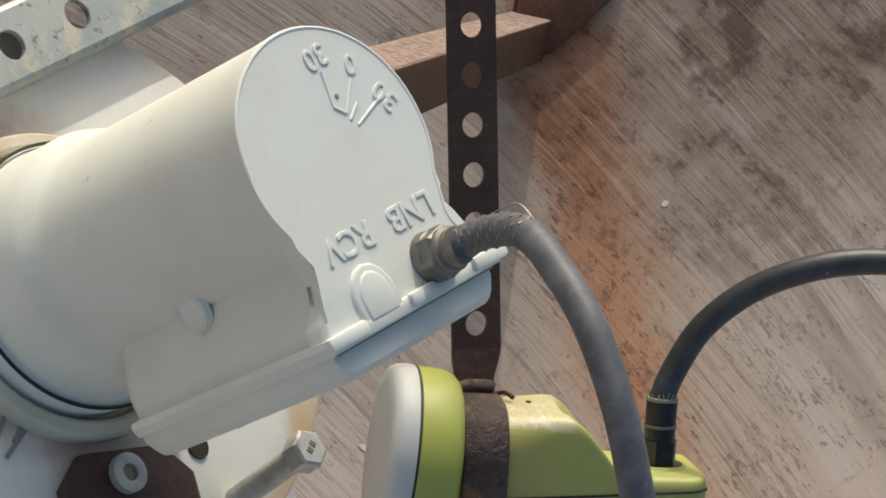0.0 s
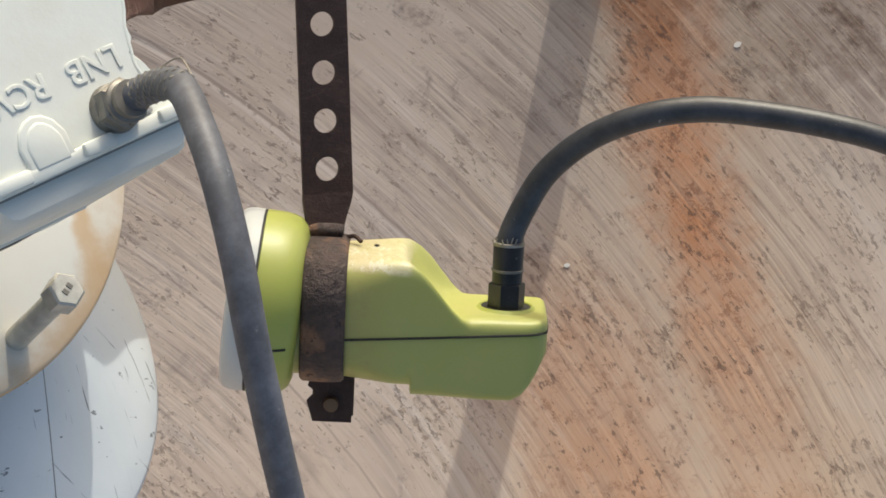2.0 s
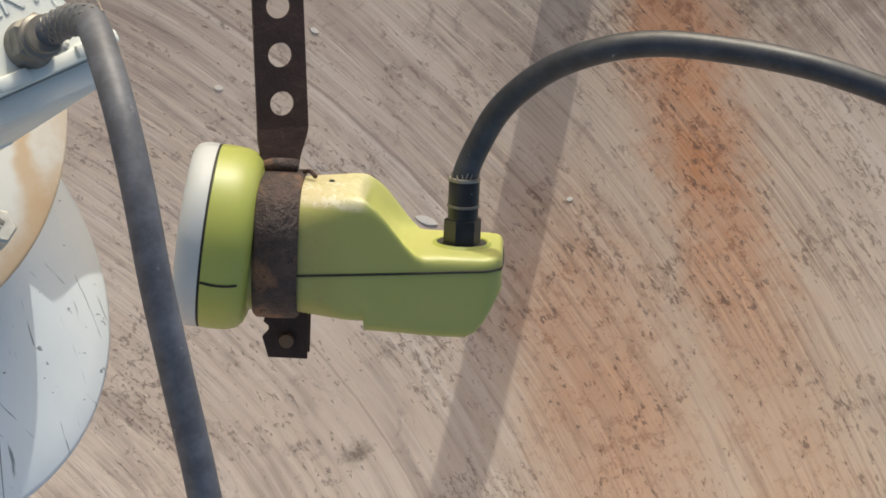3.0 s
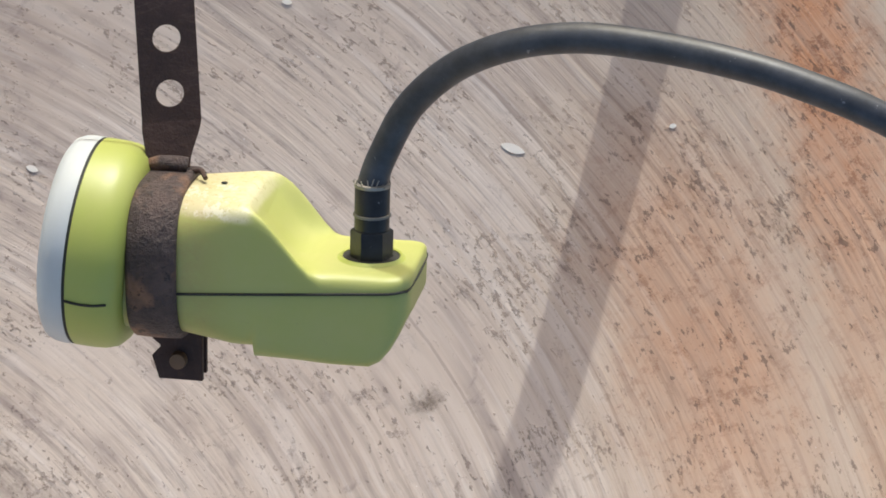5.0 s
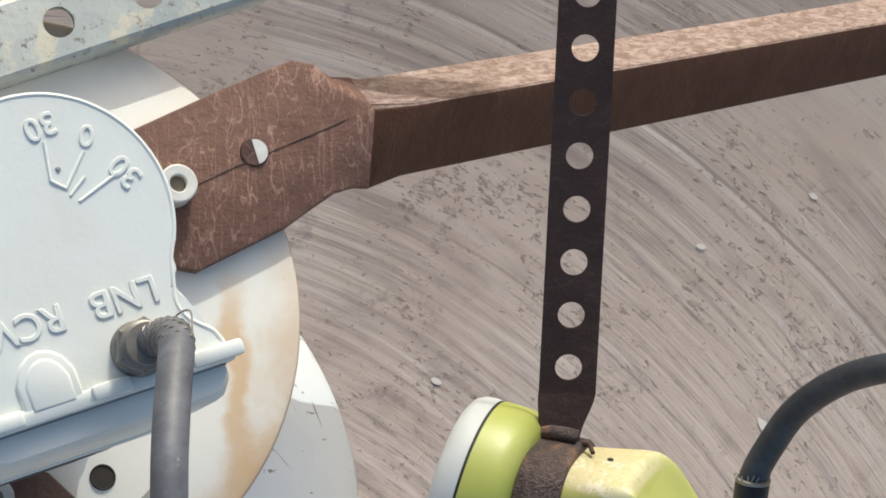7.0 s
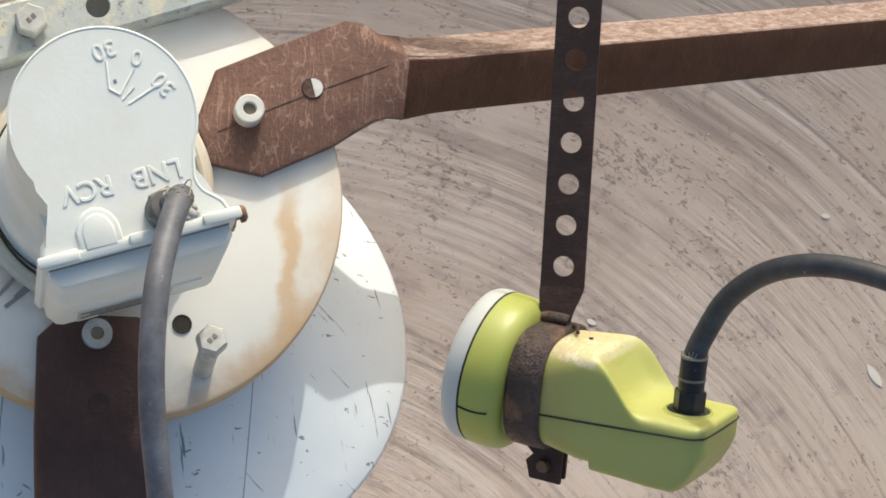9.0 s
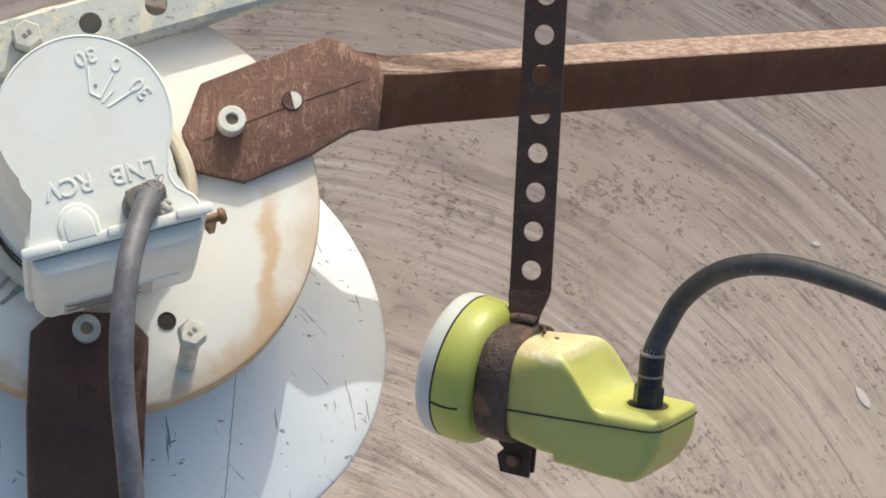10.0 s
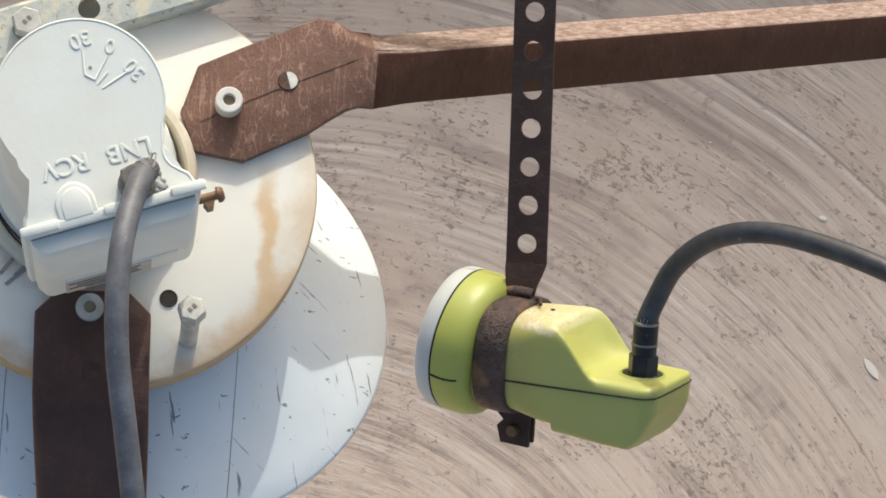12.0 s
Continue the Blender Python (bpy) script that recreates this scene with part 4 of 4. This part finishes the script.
KU_U = (KU_U - KU_A * KU_U.dot(KU_A)).normalized()
KU_S = KU_A.cross(KU_U)
KU_O = Vector((0.1786, -0.0400, 0.5263)) - KU_U * 0.020
KU = frame_of(KU_O, KU_A, KU_U, KU_S)


def ring_section(a, top, bot, half, power, n=40, lean=0.0, crown=None):
    pts = []
    for i in range(n):
        t = 2 * math.pi * i / n
        cs, sn = math.cos(t), math.sin(t)
        s = half * math.copysign(abs(cs) ** (2 / power), cs)
        high = top if crown is None else crown(min(1.0, abs(s) / half))
        c, hu = ((top + bot) / 2, (top - bot) / 2) if crown is None else ((high + bot) / 2, (high - bot) / 2)
        u = hu * math.copysign(abs(sn) ** (2 / power), sn)
        pts.append((a + lean * (u - hu), c + u, s))
    return pts


def build_small_lnb():
    ku = thing("small_satellite_converter", KU)
    tagged(ku, "lime green plastic satellite converter with white cap, clamped on a strap", "satellite converter")
    secs = []
    xs = [-0.026, -0.020, -0.010, 0.0, 0.006, 0.008, 0.010, 0.0118, 0.0122, 0.0135, 0.015, 0.0165, 0.018, 0.021, 0.024, 0.027, 0.030, 0.034, 0.039, 0.043, 0.046, 0.0485, 0.0505, 0.0522, 0.0532, 0.0536]
    for a in xs:
        top = 0.020 - 0.0172 * sm(a, 0.011, 0.030)
        bot = -0.020 - (0.0030 if a > 0.012 else 0) - 0.0022 * sm(a, 0.012, 0.034)
        bot += 0.0015 * sm(a, 0.012, 0.03) + 0.0180 * sm(a, 0.0430, 0.0590) + 0.002 * sm(a, 0.049, 0.0536)
        half = 0.0200 - 0.0008 * sm(a, 0.012, 0.05)
        k = min(1, max(0, (a - 0.0470) / 0.0066))
        half -= 0.0062 * (1 - math.sqrt(max(0, 1 - k * k)))
        k2 = min(1, max(0, (a - 0.0516) / 0.0020))
        drop = 0.0016 * (1 - math.sqrt(max(0, 1 - k2 * k2)))
        crown = lambda e: 0.020 - 0.0172 * sm(a + 0.0092 * (1 - e ** 3) * sm(a, 0.006, 0.012) - 0.0015, 0.011, 0.030) - drop
        secs.append(ring_section(a, top, bot, half, 3.0 + 5.0 * sm(a, -0.006, 0.008), 48, 0.0, crown))
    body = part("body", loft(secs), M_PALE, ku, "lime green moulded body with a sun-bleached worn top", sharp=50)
    part("pin_hole", lathe([(0.0, 0.0002), (0.0008, 0.0002), (0.0009, 0.0)], 12), M_SEAM, body, "", frame_of((0, 0.0203, 0), (1, 0, 0), (0, 0, -1), (0, 1, 0)))
    # seam round the body
    def seam_u(a):
        return -0.0048 + 0.068 * a

    def seam_s(a):
        k = min(1, max(0, (a - 0.0470) / 0.0066))
        return 0.0201 - 0.0008 * sm(a, 0.012, 0.05) - 0.0062 * (1 - math.sqrt(max(0, 1 - k * k)))

    xs = (-0.010, 0.0, 0.010, 0.020, 0.030, 0.040, 0.047, 0.0500, 0.0522, 0.0533)
    pts = [(a, seam_u(a), seam_s(a)) for a in xs] + [(0.0538, seam_u(0.0538), 0.0)] + [(a, seam_u(a), -seam_s(a)) for a in reversed(xs)]
    part("seam", tube(pts, 0.00038, 6, 3), M_SEAM, body, "black seam between the shells")
    # horn, turned about the long axis
    lean = pose(-0.0229, 0, 0) @ Matrix.Rotation(radians(-5.0), 4, "Z") @ pose(0.022, 0, 0)
    turn = lean @ frame_of((0, 0, 0), (0, 0, 1), (0, 1, 0), (-1, 0, 0))
    part("horn", lathe([(0.0190, 0.0216), (0.0225, 0.0218), (0.0254, 0.0228), (0.0274, 0.0248), (0.0283, 0.0276), (0.0286, 0.0310), (0.0286, 0.0356), (0.0282, 0.0360)], 72), M_GREEN, ku, "round green horn drum", turn)
    part("horn_seam", lathe([(0.0270, 0.0358), (0.0285, 0.0358), (0.0285, 0.0366), (0.0270, 0.0366)], 72), M_SEAM, ku, "", turn)
    part("horn_seam", tube([(-0.0357, -0.0082, 0.0276), (-0.0320, -0.0086, 0.0274), (-0.0280, -0.0085, 0.0271), (-0.0246, -0.0080, 0.0262)], 0.0004, 6, 3), M_SEAM, ku, "", lean)
    part("cap", lathe([(0.0272, 0.0364), (0.0286, 0.0366), (0.0287, 0.0392), (0.0284, 0.0414), (0.0276, 0.0431), (0.0262, 0.0440), (0.0225, 0.0445), (0.0120, 0.0449), (0.0, 0.0450)], 72), M_WHITE, ku, "milky white plastic cap", turn)
    # socket in the low deck and the cable plug
    up = frame_of((0.0408, 0.0028, 0.0020), (1, 0, 0), (0, 0, -1), (0, 1, 0))
    sock = part("socket_ring", lathe([(0.0076, -0.004), (0.0078, 0.0006), (0.0084, 0.0009), (0.0092, 0.0)], 40), M_GREEN, body, "", up)
    part("socket_well", lathe([(0.0, 0.0004), (0.0077, 0.0004), (0.0078, 0.0)], 32), M_SEAM, sock, "dark socket well")


build_small_lnb()


def build_plug():
    """Compression plug at the end of the long cable."""
    base = KU @ Vector((0.0408, 0.0024, 0.0020))
    m = frame_of(base, KU_A, -KU_S, KU_U)
    plug = thing("cable_plug", m)
    tagged(plug, "black cable plug screwed into the green converter", "cable plug")
    part("nut", prism([(0.0058 * math.cos(radians(a)), 0.0058 * math.sin(radians(a))) for a in range(10, 370, 60)], -0.001, 0.0085, 0.0006, 2), M_CONN, plug)
    part("sleeve", lathe([(0.0, 0.0085), (0.0047, 0.0085), (0.0048, 0.0200), (0.0045, 0.0204), (0.0, 0.0204)], 28), M_CONN, plug)
    part("sleeve_ring", lathe([(0.0046, 0.0120), (0.0051, 0.0122), (0.0051, 0.0128), (0.0046, 0.0130)], 28), M_CONN_DULL, plug, "worn ring round the sleeve")
    part("sleeve_rim", lathe([(0.0036, 0.0205), (0.0049, 0.0203), (0.0050, 0.0212), (0.0040, 0.0214)], 28), M_FRAY, plug, "pale rim of the sleeve")
    rnd = random.Random(4)
    bm = bmesh.new()
    for i in range(26):
        a = 2 * math.pi * i / 26 + rnd.uniform(-0.2, 0.2)
        r = 0.0046
        p0 = Vector((r * math.cos(a), r * math.sin(a), 0.0205))
        tube([p0, p0 + Vector((rnd.uniform(-0.001, 0.001), rnd.uniform(-0.001, 0.001), rnd.uniform(0.0008, 0.0030)))], 0.00018, 5, 0, bm)
    part("frayed_braid", bm, M_FRAY, plug, "frayed wire braid")


build_plug()

# ---- perforated strap with the clamp ----
ST_D = Vector((-0.0220, 0.9250, 0.3800)).normalized()
ST_W = Vector((0.93, 0.0, 0.36))
ST_W = (ST_W - ST_D * ST_W.dot(ST_D)).normalized()
ST_N = ST_D.cross(ST_W) * -1
if ST_N.z < 0:
    ST_N = -ST_N


def build_strap():
    o = Vector((0.1689, -0.0133, 0.5241))
    wv = ST_N.cross(ST_D)
    strap = thing("perforated_strap", frame_of(o, ST_D, wv, ST_N))
    tagged(strap, "dark rusted perforated steel strap clamped round the green converter", "strap")
    p = 0.0150
    cells = [((i - 0.5) * p, (i + 0.5) * p, 0.0038) for i in range(0, 14)]
    part("perforated_strip", punched(cells, 0.0080, 0.0016), M_STRAP, strap, smooth=False)
    inv = strap.matrix_basis.inverted()
    # tapering neck from the strip down to the folded knuckle on the band
    end = inv @ (KU @ Vector((-0.0165, 0.0225, -0.003)))
    end.z = max(end.z, -0.0030)
    ka = inv.to_3x3() @ KU_A
    ka = ka if ka.y > 0 else -ka
    secs = []
    for i in range(9):
        t = i / 8
        c = Vector((-p / 2, 0, -0.0008)).lerp(end, t)
        w = Vector((0, 1, 0)).lerp(ka, 0.15 * t).normalized()
        n = Vector((1, 0, 0)).cross(w).normalized()
        hw = 0.0080 - 0.0020 * sm(t, 0.0, 0.9)
        secs.append([c + w * a + n * b for a, b in ((-hw, -0.0008), (hw, -0.0008), (hw, 0.0008), (-hw, 0.0008))])
    part("tapered_neck", loft(secs), M_STRAP, strap, sharp=60)
    part("knuckle", tube([end - ka * 0.0054 + Vector((0.001, 0, 0)), end - ka * 0.003 + Vector((0.0014, 0, 0.0006)), end + ka * 0.003 + Vector((0.0012, 0, 0.0004)), end + ka * 0.0054 + Vector((0.0004, 0, 0))], 0.0023, 12, 4), M_BAND, strap, "thick rusted fold where the strap meets the band")
    local = inv @ KU
    # band round the neck of the converter
    prof = ((-0.0222, 0.0002), (-0.0222, 0.0014), (-0.0212, 0.0022), (-0.0152, 0.0024), (-0.0095, 0.0022), (-0.0085, 0.0014), (-0.0085, 0.0002))
    secs = [ring_section(a, 0.0200 + g, -0.0200 - g, 0.0199 + g, 2.9, 56) for a, g in prof]
    part("band", loft(secs, cap=False), M_BAND, strap, "flaking rusted clamp band", local, sharp=60)
    # the two lugs below with their screw
    for k, (s0, a0, a1, u1) in enumerate(((0.0012, -0.0188, -0.0058, -0.0365), (-0.0014, -0.0183, -0.0053, -0.0350))):
        outline = [(a0 + 0.001, -0.0190), (a0 - 0.001, -0.0250), (a0 + 0.0015, -0.0270), (a0 - 0.0012, -0.0300), (a0 + 0.0008, u1), (a1, u1), (a1, -0.0190)] if k == 0 else [(a0, -0.0190), (a0, u1), (a1, u1), (a1, -0.0190)]
        part("clamp_lug", prism(outline, s0 - 0.0008, s0 + 0.0008), M_STRAP, strap, "", local)
    part("clamp_screw", lathe([(0.0, 0.0036), (0.0022, 0.0034), (0.0024, 0.0022), (0.0024, -0.006), (0.0, -0.006)], 16), M_BRONZE, strap, "", local @ pose(-0.0123, -0.0305, 0.0012))
    part("clamp_wire", tube([(-0.0100, 0.0215, -0.004), (-0.0070, 0.0225, -0.002), (-0.0050, 0.0215, 0.001)], 0.0007, 8, 4), M_STRAP, strap, "", local)


build_strap()

# ---- cables ----
def build_cable_long():
    c = new("coaxial_cable", mesh_of("coaxial_cable", tube([KU @ Vector((0.0408, 0.015, 0.002)), (0.2100, -0.0491, 0.5510), (0.2128, -0.0410, 0.5580), (0.2168, -0.0325, 0.5695), (0.2238, -0.0272, 0.5850), (0.2325, -0.0268, 0.6020), (0.2445, -0.0298, 0.6150), (0.2577, -0.0366, 0.6270), (0.2699, -0.0449, 0.6388), (0.2823, -0.0537, 0.6477), (0.3000, -0.0670, 0.6560), (0.3300, -0.0900, 0.6600)], 0.0040, 24, 10), M_CABLE))
    tagged(c, "black coaxial cable arching away from the green converter", "cable", "coaxial cables")


def build_cable_short():
    c = new("coaxial_cable", mesh_of("coaxial_cable", tube([(0.0140, -0.0330, 0.6680), (0.0172, -0.0325, 0.6780), (0.0155, -0.0372, 0.6910), (0.0118, -0.0502, 0.7008), (0.0090, -0.0652, 0.7073), (0.0079, -0.0836, 0.7092), (0.0088, -0.1020, 0.7063), (0.0119, -0.1230, 0.7008), (0.0159, -0.1500, 0.6939), (0.0215, -0.1900, 0.6800)], 0.0038, 24, 10), M_CABLE_GREY))
    path = curve_points([(0.0140, -0.0330, 0.6680), (0.0172, -0.0325, 0.6780), (0.0155, -0.0372, 0.6910), (0.0118, -0.0502, 0.7008), (0.0090, -0.0652, 0.7073), (0.0079, -0.0836, 0.7092), (0.0088, -0.1020, 0.7063), (0.0119, -0.1230, 0.7008), (0.0159, -0.1500, 0.6939), (0.0215, -0.1900, 0.6800)], 10)[4:22]
    side, pts = Vector((1, 0, 0)), []
    for i in range(len(path) * 6 - 6):
        k, f = divmod(i, 6)
        p, q = path[k], path[k + 1]
        d = (q - p).normalized()
        side = (side - d * side.dot(d)).normalized()
        a = i * 0.85
        pts.append(p.lerp(q, f / 6) + (side * math.cos(a) + d.cross(side) * math.sin(a)) * 0.00375)
    part("ribbed_boot", tube(pts, 0.00042, 6, 0), M_CONN_DULL, c, "ribbed strain relief at the fitting")
    part("loose_wire", tube([path[8] + Vector((0.001, 0.004, 0)), path[11] + Vector((0.002, 0.0052, 0.001)), path[14] + Vector((0.0035, 0.0058, 0.0)), path[17] + Vector((0.0035, 0.0030, 0.0))], 0.00022, 6, 5), M_FRAY, c, "loose strand of tie wire")
    tagged(c, "sun-greyed black coaxial cable hanging from the cast converter", "cable", "coaxial cables")


build_cable_long()
build_cable_short()

# ---- pale leaf scraps lying in the dish ----
def build_leaf(x, y, length, width, turn):
    n = Vector((-x / (2 * FOCUS), -y / (2 * FOCUS), 1)).normalized()
    t = Vector((math.cos(turn), math.sin(turn), 0))
    t = (t - n * t.dot(n)).normalized()
    half = [(length * (i / 6 - 0.5), width / 2 * math.sin(math.pi * i / 6) ** 0.7) for i in range(1, 6)]
    outline = [(-length / 2, 0.0)] + [(px, -py) for px, py in half] + [(length / 2, 0.0)] + [(px, py) for px, py in reversed(half)]
    bm = prism(outline, 0.0001, 0.0004)
    ob = new("dry_leaf", mesh_of("dry_leaf", bm, M_FLAKE, False))
    ob.matrix_basis = frame_of((x, y, dish_z(x, y) + 0.0002), t, n.cross(t), n)
    tagged(ob, "small pale dry leaf lying in the dish", "leaf", "leaf scraps in the dish")


build_leaf(0.4920, 0.0330, 0.0120, 0.0041, -0.50)
build_leaf(0.4319, 0.0304, 0.0144, 0.0043, -1.00)
build_leaf(0.6604, 0.1218, 0.0048, 0.0029, 0.30)
build_leaf(0.2891, 0.0608, 0.0056, 0.0029, -0.50)
build_leaf(0.4577, 0.1359, 0.0048, 0.0026, -0.60)
build_leaf(0.5595, 0.0293, 0.0035, 0.0022, 0.00)
build_leaf(0.4082, 0.1160, 0.0048, 0.0026, -0.30)
